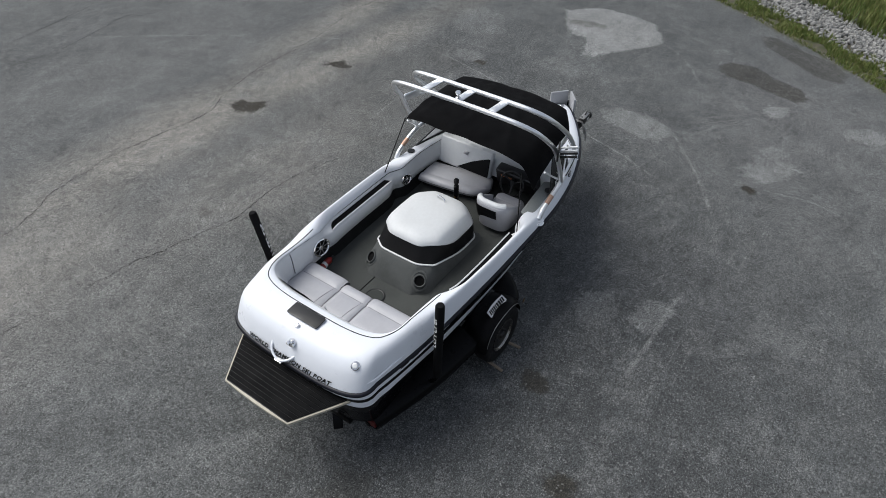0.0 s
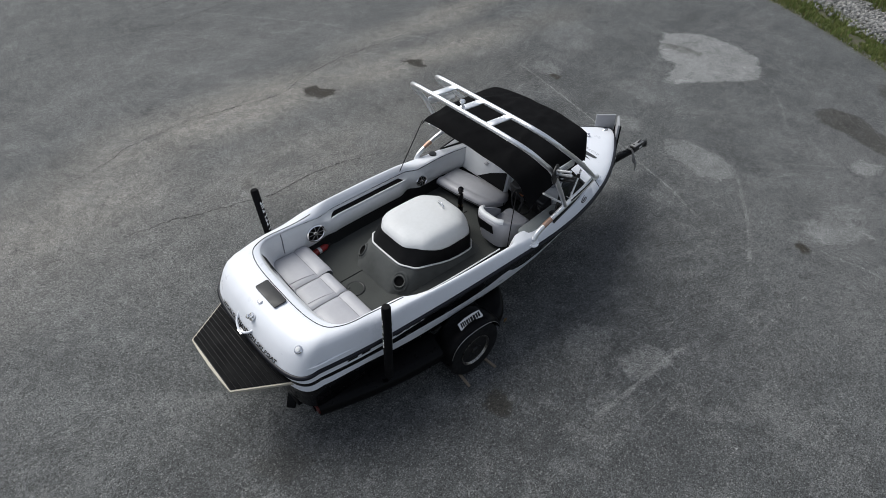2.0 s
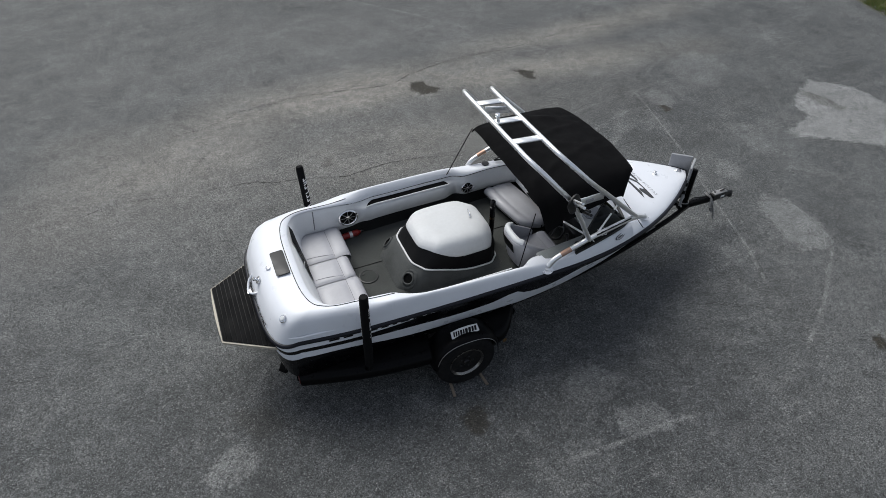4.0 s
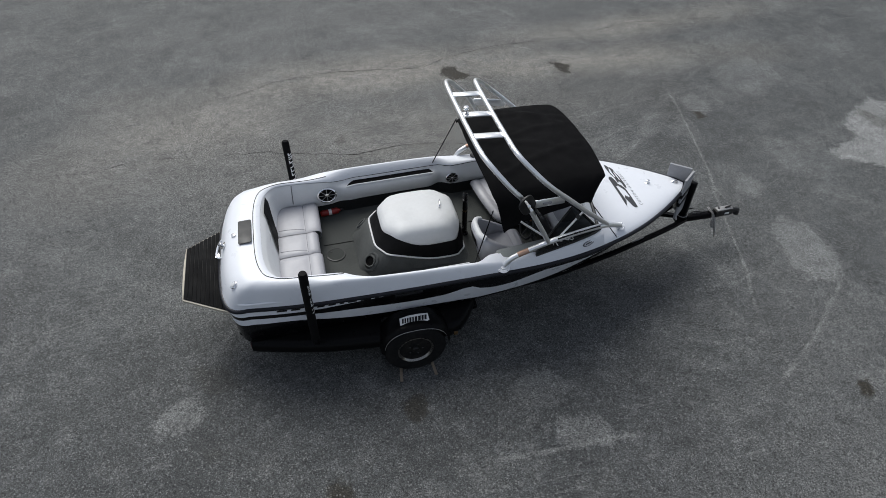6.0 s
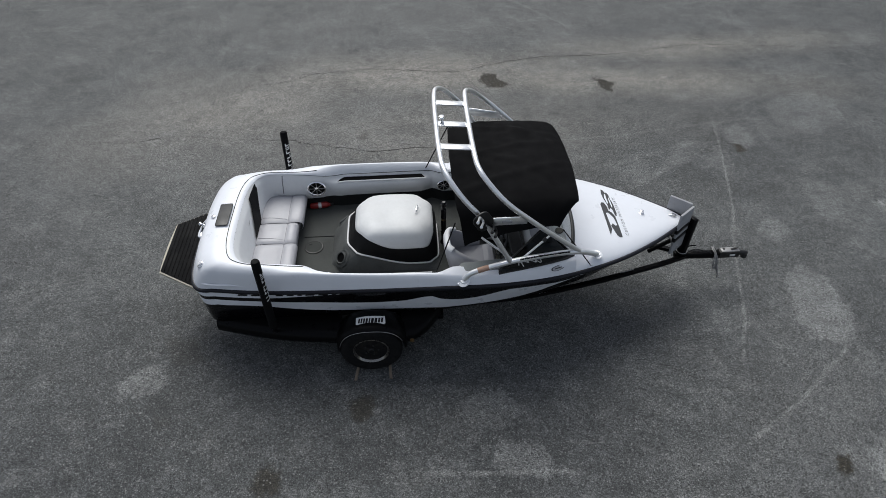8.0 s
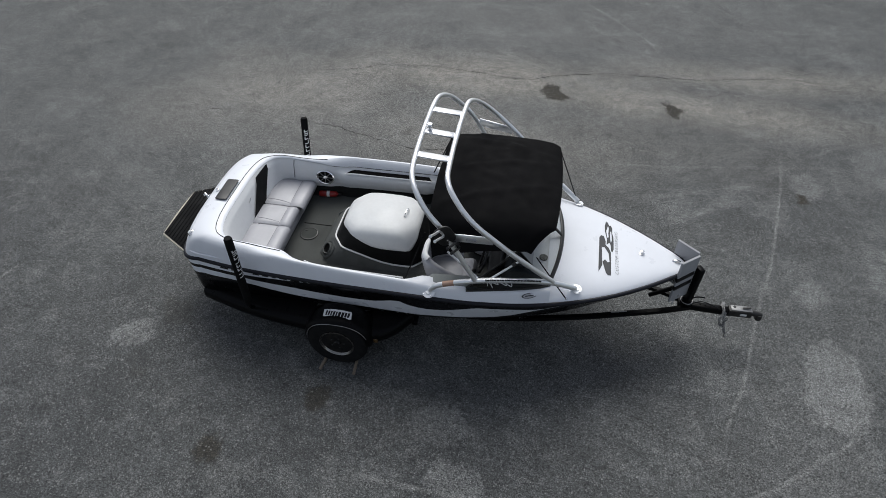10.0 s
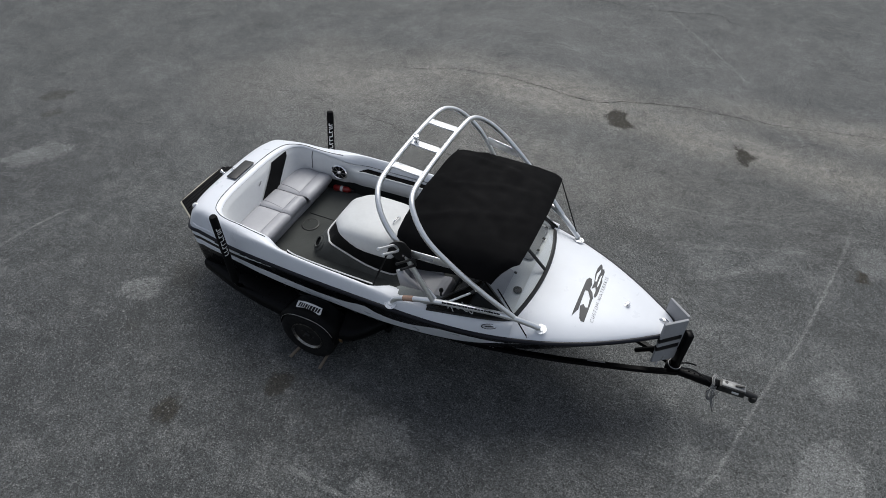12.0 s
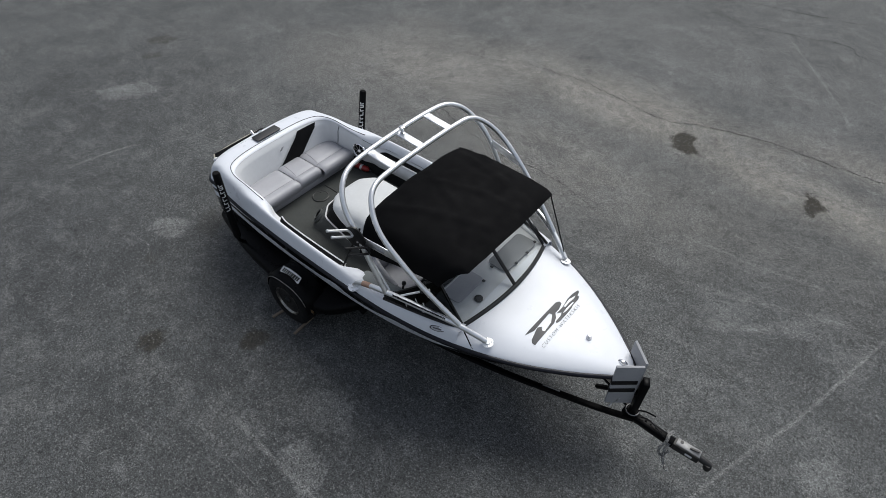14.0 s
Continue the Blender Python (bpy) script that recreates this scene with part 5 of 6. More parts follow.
wheel = part("steering_wheel", tube([(3.66 + 0.05 * math.sin(a), -0.42 + 0.165 * math.cos(a), 1.20 + 0.155 * math.sin(a)) for a in np.linspace(0, 2 * math.pi, 25)], 0.014, 8, 0, ends=False), BLACK_PLASTIC, boat, "black three-spoke steering wheel")
for a in (30, 150, 270):
    part("wheel_spoke", beam((3.69, -0.42, 1.20), (3.66 + 0.05 * math.sin(radians(a)), -0.42 + 0.16 * math.cos(radians(a)), 1.20 + 0.15 * math.sin(radians(a))), 0.03, 0.012), DASH, wheel)
part("wheel_hub", cylinder(0.035, 0.10, aim((3.71, -0.42, 1.20), (1, 0, -0.3))), BLACK_PLASTIC, wheel)
throttle = part("throttle_lever", tube([(3.62, -0.80, 1.18), (3.60, -0.79, 1.28), (3.59, -0.76, 1.33)], 0.012), BLACK_PLASTIC, boat)
part("throttle_knob", lathe([(0.0, -0.03), (0.022, -0.018), (0.026, 0.0), (0.02, 0.02), (0.0, 0.028)], pose(3.59, -0.76, 1.34), 16), BLACK_PLASTIC, throttle)
part("helm_side_pad", pad(0.72, 0.16, 0.030, 0.05, pose(3.47, -0.905, 1.292, 0, -1, 4)), HELM_PAD, boat, "grey-green padded panel along the helm")
for x, y in ((3.63, -0.955), (3.39, 1.01)):
    part("gunwale_cup_holder", lathe([(0.036, 0.012), (0.050, 0.012), (0.052, 0.004), (0.046, -0.002), (0.040, 0.004), (0.036, 0.0), (0.0, 0.0), (0.0, 0.001)], pose(x, y, TOP_Z(x) + 0.004 + (0.035 if y < 0 else 0)), 24), BLACK_PLASTIC, boat, "black recessed cup holder")

# ---- windscreen ----
def screen_low(y):
    return Vector((4.545 - 0.20 * (y / 0.76) ** 2 * 0.6, y, 1.335 - 0.05 * (y / 0.76) ** 2))


def screen_high(y):
    return Vector((4.16 - 0.10 * (y / 0.76) ** 2, y * 0.96, 1.735 - 0.03 * (y / 0.76) ** 2))


screen = part("windscreen", tube([screen_low(y) for y in np.linspace(-0.77, 0.77, 21)], 0.020, 8, 0, flat=1.3), BLACK_PLASTIC, boat, "raked clear windscreen in a black frame")
part("top_frame", tube([screen_high(y) for y in np.linspace(-0.77, 0.77, 21)], 0.012, 8, 0), BLACK_PLASTIC, screen)
for y in (-0.77, 0.0, 0.77):
    part("mullion", beam(screen_low(y), screen_high(y), 0.045 if y == 0 else 0.035, 0.020), BLACK_PLASTIC, screen)
for a, b in ((-0.75, -0.03), (0.03, 0.75)):
    v, f = loft([[tuple(screen_low(y).lerp(screen_high(y), t)) for y in np.linspace(a, b, 9)] for t in np.linspace(0.03, 0.97, 4)])
    pane = solid("pane", v, f, GLASS, screen, "clear curved windscreen pane")
    pane.visible_shadow = False
for s in (-1, 1):
    def low(t):
        x = 4.44 - 0.90 * t
        return Vector((x, s * (0.80 + 0.24 * t ** 0.7 if t > 0 else 0.80), 1.31 - 0.01 * t))

    def high(t):
        return low(t).lerp(Vector((4.06 - 0.52 * t, s * (0.75 + 0.27 * t), 1.72 - 0.39 * t)), 1.0)
    rows = [[tuple(low(t).lerp(high(t), k)) for t in np.linspace(0, 1, 12)] for k in (0.0, 0.33, 0.66, 1.0)]
    v, f = loft(rows)
    pane = solid("side_pane", v, f, DARK_GLASS, screen, "dark tinted side window")
    pane.visible_shadow = False
    part("side_frame", tube([low(t) for t in np.linspace(0, 1, 10)], 0.015, 8, 0), BLACK_PLASTIC, screen)
    part("side_top_frame", tube([high(t) for t in np.linspace(0, 1, 10)], 0.010, 8, 0), BLACK_PLASTIC, screen)
    script = []
    for k in range(37):
        g = k / 36
        q = low(0.36 + 0.34 * (1 - g)).lerp(high(0.36 + 0.34 * (1 - g)), 0.36 + 0.24 * math.sin(g * 29) * (0.5 + 0.5 * math.sin(g * 9 + 1)))
        script.append(q + Vector((0.02 * math.sin(g * 23), s * 0.012, 0.006)))
    part("window_script", tube(script, 0.005, 5, 2), WHITE_PRINT, screen, "white unreadable script on the side window")

# ---- wakeboard tower ----
tower = part("wakeboard_tower", tube([(3.15, -1.085, 1.285), (3.26, -1.085, 1.39), (3.65, -1.085, 1.525), (4.05, -1.02, 1.535), (4.42, -0.90, 1.45), (4.72, -0.765, 1.27)], 0.030, 14), ALLOY, boat, "bright aluminium wakeboard tower with two hoops")
part("base_tube", tube([(3.15, 1.085, 1.285), (3.26, 1.085, 1.39), (3.65, 1.085, 1.525), (4.05, 1.02, 1.535), (4.42, 0.90, 1.45), (4.72, 0.765, 1.27)], 0.030, 14), ALLOY, tower)


def hoop(name, half):
    """A hoop mirrored about the keel, leaning a little to starboard."""
    pts = [(x, y - 0.022 * (z - 1.5) / 1.1, z) for x, y, z in half + [(x, -y, z) for x, y, z in half[-2::-1]]]
    return part(name, tube(pts, 0.028, 14, 7), ALLOY, tower)


hoop("rear_hoop", [(3.64, -1.09, 1.54), (3.48, -1.10, 1.86), (3.31, -1.085, 2.17), (3.15, -1.05, 2.36), (3.02, -0.95, 2.51), (2.93, -0.76, 2.60), (2.905, -0.45, 2.628), (2.90, 0.0, 2.635)])
hoop("front_hoop", [(4.46, -0.885, 1.45), (4.14, -0.97, 1.76), (3.84, -1.02, 2.05), (3.58, -1.02, 2.29), (3.40, -0.93, 2.47), (3.29, -0.76, 2.575), (3.265, -0.45, 2.60), (3.26, 0.0, 2.605)])
for y in (0.41, -0.03, -0.465):
    part("rung", box((0.34, 0.095, 0.018), pose(3.083, y, 2.615, 0, 5, 0), 0.004, 1), ALLOY, tower, "flat aluminium cross plate")
for s in (-1, 1):
    a, b = Vector((3.375, s * 1.075, 2.10)), Vector((3.80, s * 1.015, 2.055))
    side = part("side_plate", beam(a, b, 0.016, 0.10), ALLOY, tower, "flat aluminium side plate")
    part("plate_badge", beam(a.lerp(b, 0.35) + Vector((0, s * 0.011, 0)), a.lerp(b, 0.6) + Vector((0, s * 0.011, 0)), 0.002, 0.03), SILVER_PRINT, side)
    part("rear_brace", tube([(3.66, s * 1.05, 1.54), (3.48, s * 1.02, 1.69), (3.33, s * 1.00, 1.82)], 0.012, 8), ALLOY, tower)
    part("fore_brace", tube([(3.80, s * 1.04, 1.54), (4.0, s * 0.96, 1.68), (4.10, s * 0.92, 1.75)], 0.012, 8), ALLOY, tower)
    part("brace_clamp", cylinder(0.020, 0.05, aim((4.03, s * 0.945, 1.70), (0.45, -s * 0.3, 0.5))), BLACK_PLASTIC, tower)
    for x, y, z, d in ((3.14, 1.085, 1.258, (-0.1, 0.42, 1)), (4.735, 0.755, 1.245, (0, 0.2, 1))):
        foot = part("foot_plate", lathe([(0.0, 0.0), (0.058, 0.0), (0.058, 0.006), (0.030, 0.010), (0.026, 0.022), (0.0, 0.024)], aim((x, s * y, z), (d[0], s * d[1], d[2])) @ Matrix.Diagonal((1.3, 1.3, 1, 1) if x < 4 else (1, 1, 1, 1)), 24), ALLOY, tower)
        for k in range(4):
            q = radians(45 + 90 * k)
            part("foot_bolt", lathe([(0.0, 0.008), (0.007, 0.006), (0.008, 0.0)], aim((x, s * y, z), (d[0], s * d[1], d[2])) @ pose((0.062 if x < 4 else 0.045) * math.cos(q), (0.062 if x < 4 else 0.045) * math.sin(q), 0.008), 8), CHROME, foot)
    part("worn_sleeve", tube([(3.30, s * 1.087, 1.412), (3.36, s * 1.088, 1.436), (3.42, s * 1.089, 1.456)], 0.0315, 14), COPPER, tower, "rubbed coppery patch on the tube")
    # unreadable tube script as bars
    rng = random.Random(3)
    run = smooth_path([(3.26, s * 1.085, 1.39), (3.65, s * 1.085, 1.525), (4.05, s * 1.02, 1.535), (4.42, s * 0.90, 1.45), (4.72, s * 0.765, 1.27)], 24)
    run = [Vector(p) + Vector((0, s * 0.0235, 0.0225)) for p in run if 3.74 < p[0] < 4.36]
    k = 0
    while k < len(run) - 2:
        n = min(rng.choice((1, 1, 2)), len(run) - 2 - k)
        part("script_bar", beam(run[k], run[k].lerp(run[k + n], 0.86), 0.007, rng.choice((0.018, 0.024, 0.028)), bevel=0), BLACK_PRINT, tower)
        k += n
ball = part("tow_ball", lathe([(0.03, 0.0), (0.03, 0.012), (0.014, 0.02), (0.014, 0.045), (0.030, 0.055), (0.034, 0.07), (0.028, 0.085), (0.0, 0.092)], pose(2.965, -0.02, 2.632), 20), CHROME, tower, "polished rope ball")
# board rack on the starboard leg
N = Vector((0.37, -0.93, 0.0)).normalized()
LEG = Vector((-0.47, -0.187, 0.88)).normalized()
ACROSS = N.cross(LEG)
hold = Vector((3.305, -1.10, 2.165)) + N * 0.030
rack = part("rack_plate", plate(rounded(0.25, 0.19, 0.08), 0.020, Matrix.Translation(hold) @ Matrix((LEG, ACROSS, N)).transposed().to_4x4(), bevel=0.004), BLACK_PLASTIC, tower, "black board rack with aluminium forks")
for along, aside, material in ((0.055, 0.0, ALLOY), (-0.19, -0.05, BLACK_PLASTIC)):
    c = hold + LEG * along + ACROSS * aside + N * 0.022
    d, out = LEG * 0.042, Vector((-0.05, -0.22, 0.12))
    fork = part("rack_fork", tube([c + d + out, c + d + out * 0.5, c + d + out * 0.1, c, c - d + out * 0.1, c - d + out * 0.5, c - d + out], 0.013, 8, 5), material, rack, "padded board fork")
    for e in (1, -1):
        part("fork_tip", lathe([(0.0, -0.014), (0.016, -0.008), (0.016, 0.008), (0.0, 0.014)], aim(c + d * e + out, out), 10), material, fork)
part("rack_arm", beam(hold - LEG * 0.08, hold - LEG * 0.20 - ACROSS * 0.05 + N * 0.01, 0.02, 0.05), BLACK_PLASTIC, rack)
part("rack_bolt", lathe([(0.0, 0.012), (0.012, 0.008), (0.012, 0.0)], aim(hold - LEG * 0.06 + N * 0.020, N), 10), CHROME, rack)

# ---- bimini top ----
rows = []
CAN_Z = curve([-0.97, -0.93, -0.88, -0.82, -0.74, -0.5, 0.0, 0.5, 0.78, 0.83, 0.86], [1.70, 1.77, 1.88, 1.985, 2.045, 2.10, 2.125, 2.11, 2.075, 2.045, 1.98])
for u in np.linspace(0, 1, 31):
    row = []
    for y in np.concatenate([np.linspace(-0.97, -0.72, 12), np.linspace(-0.68, 0.74, 38), np.linspace(0.77, 0.86, 6)]):
        xa = 3.06 + 0.03 * (y / 0.86) ** 2 + (0.25 * (-y - 0.74) if y < -0.74 else 0)
        xf = 4.445 - 0.06 * y * y - (0.95 * (-y - 0.76) if y < -0.76 else 0)
        x = xa + (xf - xa) * u
        if y > 0:
            y *= 1 - 0.05 * u
        else:
            y *= 1 - 0.08 * u * min(1, max(0, (-y - 0.45) / 0.35))
        bow = 0.035 * math.cos((u - 0.5) * 2.2 * math.pi) * (1 - (y / 0.9) ** 2) * 0.4 + 0.05 * math.sin(math.pi * u)
        hem = -0.035 * (max(0, u - 0.95) / 0.05 + max(0, 0.05 - u) / 0.05)
        z = CAN_Z(y) + bow + hem + 0.009 * noise.noise(Vector((x * 7, y * 5, 0))) + 0.007 * abs(noise.noise(Vector((x * 3 + y * 5, y * 3 - x * 4, 2)))) + 0.012 * noise.noise(Vector((x * 2, y * 2.5, 4)))
        for c, k, amp in ((-0.35, 0.5, 0.017), (0.15, 0.35, 0.015), (0.55, -0.3, 0.016), (-0.1, -0.6, 0.012), (0.62, -0.9, 0.012)):
            z += amp * math.exp(-((y - c - k * (u - 0.5)) / 0.045) ** 2) * math.sin(math.pi * u) ** 0.5
        row.append((x, y, z))
    rows.append(row)
v, f = loft(rows)
bimini = solid("bimini_canopy", v, f, CANVAS, boat, "black canvas bimini canopy stretched under the tower")
for u in (0.02, 0.5, 0.98):
    r = rows[round(u * 30)]
    part("canopy_bow", tube([(x, y * 0.985, z - 0.026) for x, y, z in r[9:-5:4]], 0.012, 8, 4), ALLOY, bimini)
for a, b in (((3.09, 0.84, 2.03), (2.78, 1.02, 1.215)), ((3.06, -0.84, 1.90), (2.83, -0.97, 1.235)), ((4.25, -0.84, 1.74), (4.62, -0.885, 1.225)), ((4.39, 0.79, 2.03), (4.69, 0.79, 1.30))):
    strap = part("canopy_strap", tube([a, tuple(Vector(a).lerp(Vector(b), 0.5)), b], 0.012 if a[0] < 4 else 0.007, 6, 4, flat=0.5), BLACK_VINYL, bimini, "thin black canopy strap")
    part("strap_hook", tube([b, (b[0] + 0.01, b[1], b[2] - 0.02), (b[0] + 0.03, b[1], b[2] - 0.01)], 0.005, 6), CHROME, strap)


# ---- fore deck fittings and decals ----
def drape(ob, lift):
    """Lay a flat decal on the fore deck."""
    for vert in ob.data.vertices:
        vert.co.z = fore_deck_z(vert.co.x, vert.co.y) + lift + max(0, vert.co.z)
    ob.data.update()


def decal(name, outline, material=GREY_PRINT, lift=0.003):
    """A flat plain shape laid on the deck."""
    dbm = bmesh.new()
    bmesh.ops.triangulate(dbm, faces=[dbm.faces.new([dbm.verts.new((x, y, 0)) for x, y in outline])])
    bmesh.ops.subdivide_edges(dbm, edges=dbm.edges[:], cuts=3, use_grid_fill=True)
    drape(part(name, dbm, material, boat), lift)


decal("deck_decal", [(4.976, -0.44), (4.975, -0.358), (4.987, 0.136), (5.009, 0.179), (5.041, 0.174), (5.063, 0.086), (5.06, 0.02), (5.097, -0.022), (5.122, -0.096), (5.12, -0.456), (5.082, -0.458), (5.06, -0.431), (5.021, -0.272), (5.051, -0.227), (5.08, -0.265), (5.104, -0.253), (5.094, -0.117), (5.047, -0.022), (5.015, -0.03), (5.019, -0.326), (5.007, -0.357)])
decal("deck_decal", [(5.072, 0.025), (5.077, 0.131), (5.055, 0.275), (5.056, 0.372), (5.075, 0.472), (5.096, 0.454), (5.112, 0.393), (5.129, 0.403), (5.146, 0.353), (5.145, 0.243), (5.156, 0.191), (5.157, 0.107), (5.155, -0.029), (5.142, -0.083), (5.122, -0.07), (5.122, 0.023), (5.106, 0.074)])
decal("decal_gap", [(5.081, 0.152), (5.071, 0.277), (5.096, 0.376), (5.104, 0.335), (5.096, 0.237), (5.098, 0.163)], GELCOAT, 0.006)
decal("decal_gap", [(5.123, 0.07), (5.116, 0.146), (5.12, 0.268), (5.131, 0.29), (5.135, 0.212), (5.134, 0.118)], GELCOAT, 0.006)
cw = letters("deck_lettering", "CUSTOM WATERSKIS", 0.056, Matrix(((0, -1, 0, 5.192), (1, 0, 0, -0.07), (0, 0, 1, 0), (0, 0, 0, 1))), GREY_PRINT, boat, 0.0015, "small charcoal lettering on the deck", 1.42, 0.2, -0.0014)
for word in cw:
    drape(word, 0.004)
part("bow_cleat", lathe([(0.032, 0.0), (0.032, 0.006), (0.014, 0.012), (0.012, 0.03), (0.022, 0.042), (0.0, 0.05)], pose(5.49, 0.0, fore_deck_z(5.49, 0) - 0.001), 18), CHROME, boat, "chrome pop-up bow cleat")
part("bow_light", lathe([(0.035, 0.0), (0.035, 0.012), (0.02, 0.03), (0.0, 0.035)], pose(5.90, 0.0, fore_deck_z(5.90, 0) - 0.001) @ Matrix.Diagonal((1.5, 0.8, 1, 1)), 18), CHROME, boat, "chrome bow light")
for s in (-1, 1):
    u, w = Vector((0.93, -s * 0.34, 0.02)).normalized(), Vector((0.2, s * 0.80, 0.60)).normalized()
    t = w.cross(u)
    m = Matrix(((u.x, t.x, w.x, 4.23), (u.y, t.y, w.y, s * 0.955), (u.z, t.z, w.z, 1.262), (0, 0, 0, 1))) @ Matrix.Diagonal((2.3, 0.8, 1, 1))
    badge = part("oval_badge", lathe([(0.0, 0.004), (0.033, 0.004), (0.036, -0.01)], m, 28), SILVER_PRINT, boat)
    part("badge_rim", lathe([(0.031, 0.004), (0.033, 0.007), (0.037, 0.005), (0.037, -0.01)], m, 28, cap=False), GREY_PRINT, badge)
    part("badge_bar", box((0.040, 0.012, 0.003), m @ pose(0, 0, 0.005), 0), GREY_PRINT, badge)


# hull-side model name, unreadable from here, as slanted bars
def hull_y(x, drop):
    f = drop / (RAIL_Z(x) - CHINE_Z(x))
    return RAIL_Y(x) + (min(CHINE_Y(x), RAIL_Y(x)) - RAIL_Y(x)) * f + 0.02 * math.sin(math.pi * f)


for s in (-1, 1):
    rng = random.Random(9)
    x = 0.62
    while x < 2.1:
        w = rng.choice((0.05, 0.08, 0.10, 0.11))
        if not 0.80 < x < 0.95:
            rows = [[(xx - 0.4 * d, s * (hull_y(xx, d) + 0.004), RAIL_Z(xx) - d) for xx in np.linspace(x, x + w, 3)] for d in (0.036, 0.060)]
            v, f = loft(rows)
            solid("name_bar", v, f, BLACK_PRINT, boat)
        x += w + 0.042


# ---- the trailer ----
trailer = thing("boat_trailer", (2.05, 0, 0), "black painted single-axle boat trailer with padded guide posts", "trailer")
for s in (-1, 1):
    part("frame_rail", tube([(0.20, s * 0.80, 0.44), (0.9, s * 0.88, 0.44), (2.0, s * 0.90, 0.44), (3.0, s * 0.70, 0.44), (3.9, s * 0.645, 0.45), (4.8, s * 0.475 - 0.005, 0.46), (5.5, s * 0.285 - 0.015, 0.47), (5.9, s * 0.16 - 0.025, 0.472), (6.22, s * 0.03 - 0.045, 0.475)], 0.037, 4, 6, flat=1.0), TRAILER_BLACK, trailer, "black box-section frame rail")
    for row, (x0, x1) in enumerate(((4.16, 4.46), (4.20, 4.42))):
        rng = random.Random(row + 11)
        x = x0
        while x < x1:
            w = rng.choice((0.014, 0.02, 0.03))
            y = 0.583 - 0.19 * (x - 4.2) + 0.041
            part("rail_print", box((w, 0.002, 0.011), pose(x, s * (y - 0.010), 0.475 - 0.020 * row, -28 * s, 0, -10 * s), 0), WHITE_PRINT, trailer)
            x += w + 0.012
    part("bunk", box((2.7, 0.11, 0.05), pose(1.75, s * 0.46, 0.475, -12 * s, 0, 0), 0.012), DARK_CARPET, trailer, "carpeted hull bunk")
    for x in (0.6, 2.9):
        part("bunk_bracket", box((0.06, 0.05, 0.12), pose(x, s * 0.46, 0.40), 0.004, 1), TRAILER_BLACK, trailer)
for x, w in ((0.32, 0.84), (1.3, 0.88), (2.9, 0.85), (4.2, 0.54)):
    part("cross_member", box((0.07, 2 * w, 0.07), pose(x, 0, 0.375), 0.008, 1), TRAILER_BLACK, trailer)
part("axle", cylinder(0.035, 2.3, pose(2.05, 0, 0.335, 90, 0, 0), 14), TRAILER_BLACK, trailer)
for s in (-1, 1):
    part("leaf_spring", tube([(1.70, s * 0.88, 0.42), (2.05, s * 0.88, 0.33), (2.40, s * 0.88, 0.42)], 0.025, 6, 6), TRAILER_BLACK, trailer)

# black side skirts along the frame, aft of the fenders
for s in (-1, 1):
    skirt_y = curve([0.22, 0.49, 0.81, 1.14, 1.47, 1.72], [0.92, 1.0, 1.085, 1.15, 1.19, 1.215])
    nose_y = curve([2.42, 2.52, 2.62, 2.72, 2.82, 2.90], [1.25, 1.235, 1.19, 1.10, 0.97, 0.84])
    section = ((-0.36, 0.60), (-0.08, 0.56), (-0.02, 0.535), (0.0, 0.49), (-0.004, 0.42), (-0.03, 0.40), (-0.14, 0.395))
    for name, line, x0, x1, label in (("step_skirt", skirt_y, 0.22, 1.72, "black moulded side panel of the fender"), ("front_step", nose_y, 2.42, 2.90, "black rounded front end of the fender")):
        rows = [[(x, s * (line(x) + d), z) for x in np.linspace(x0, x1, 14)] for d, z in section]
        v, f = loft(rows)
        solid(name, v, f, TRAILER_BLACK, trailer, label)


def trailer_wheel(s):
    m = Matrix.Translation((2.055, s * 1.222, 0.3685)) @ Matrix.Rotation(radians(-90 * s), 4, "X") @ Matrix.Diagonal((1.10, 1.10, 1.05, 1))
    tyre = [(0.195, -0.085), (0.24, -0.098), (0.29, -0.10), (0.318, -0.088), (0.331, -0.07), (0.331, 0.07), (0.318, 0.088), (0.29, 0.10), (0.24, 0.098), (0.195, 0.085), (0.19, 0.0), (0.195, -0.085)]
    hub = part("trailer_wheel", lathe(tyre, m, 48), TYRE, trailer, "black trailer tyre on a dark steel rim")
    part("rim", lathe([(0.196, 0.07), (0.186, 0.082), (0.178, 0.078), (0.168, 0.058), (0.13, 0.045), (0.10, 0.052), (0.07, 0.062), (0.0, 0.065)], m, 40), RIM, hub, "dark painted steel rim")
    part("rim_lip", lathe([(0.158, 0.054), (0.170, 0.070), (0.178, 0.084), (0.187, 0.092), (0.194, 0.090), (0.190, 0.074), (0.170, 0.050), (0.158, 0.054)], m, 40), LIP, hub, "bright worn rim lip")
    part("hub_cap", lathe([(0.042, 0.055), (0.040, 0.085), (0.032, 0.096), (0.0, 0.10)], m, 20), RIM, hub)
    for k in range(5):
        a = 2 * math.pi * k / 5
        part("lug_nut", cylinder(0.011, 0.02, m @ pose(0.075 * math.cos(a), 0.075 * math.sin(a), 0.068), 6), DARK_STEEL, hub)
    for k in range(8):
        a = 2 * math.pi * (k + 0.5) / 8
        part("vent_slot", box((0.035, 0.018, 0.01), m @ pose(0.135 * math.cos(a), 0.135 * math.sin(a), 0.047, 0, 0, math.degrees(a) + 90), 0.003, 1), BLACK_PLASTIC, hub)
    for z in (-0.045, -0.015, 0.015, 0.045):
        part("tread_rib", lathe([(0.330, z - 0.011), (0.3345, z - 0.009), (0.3345, z + 0.009), (0.330, z + 0.011)], m, 48), TYRE, hub)


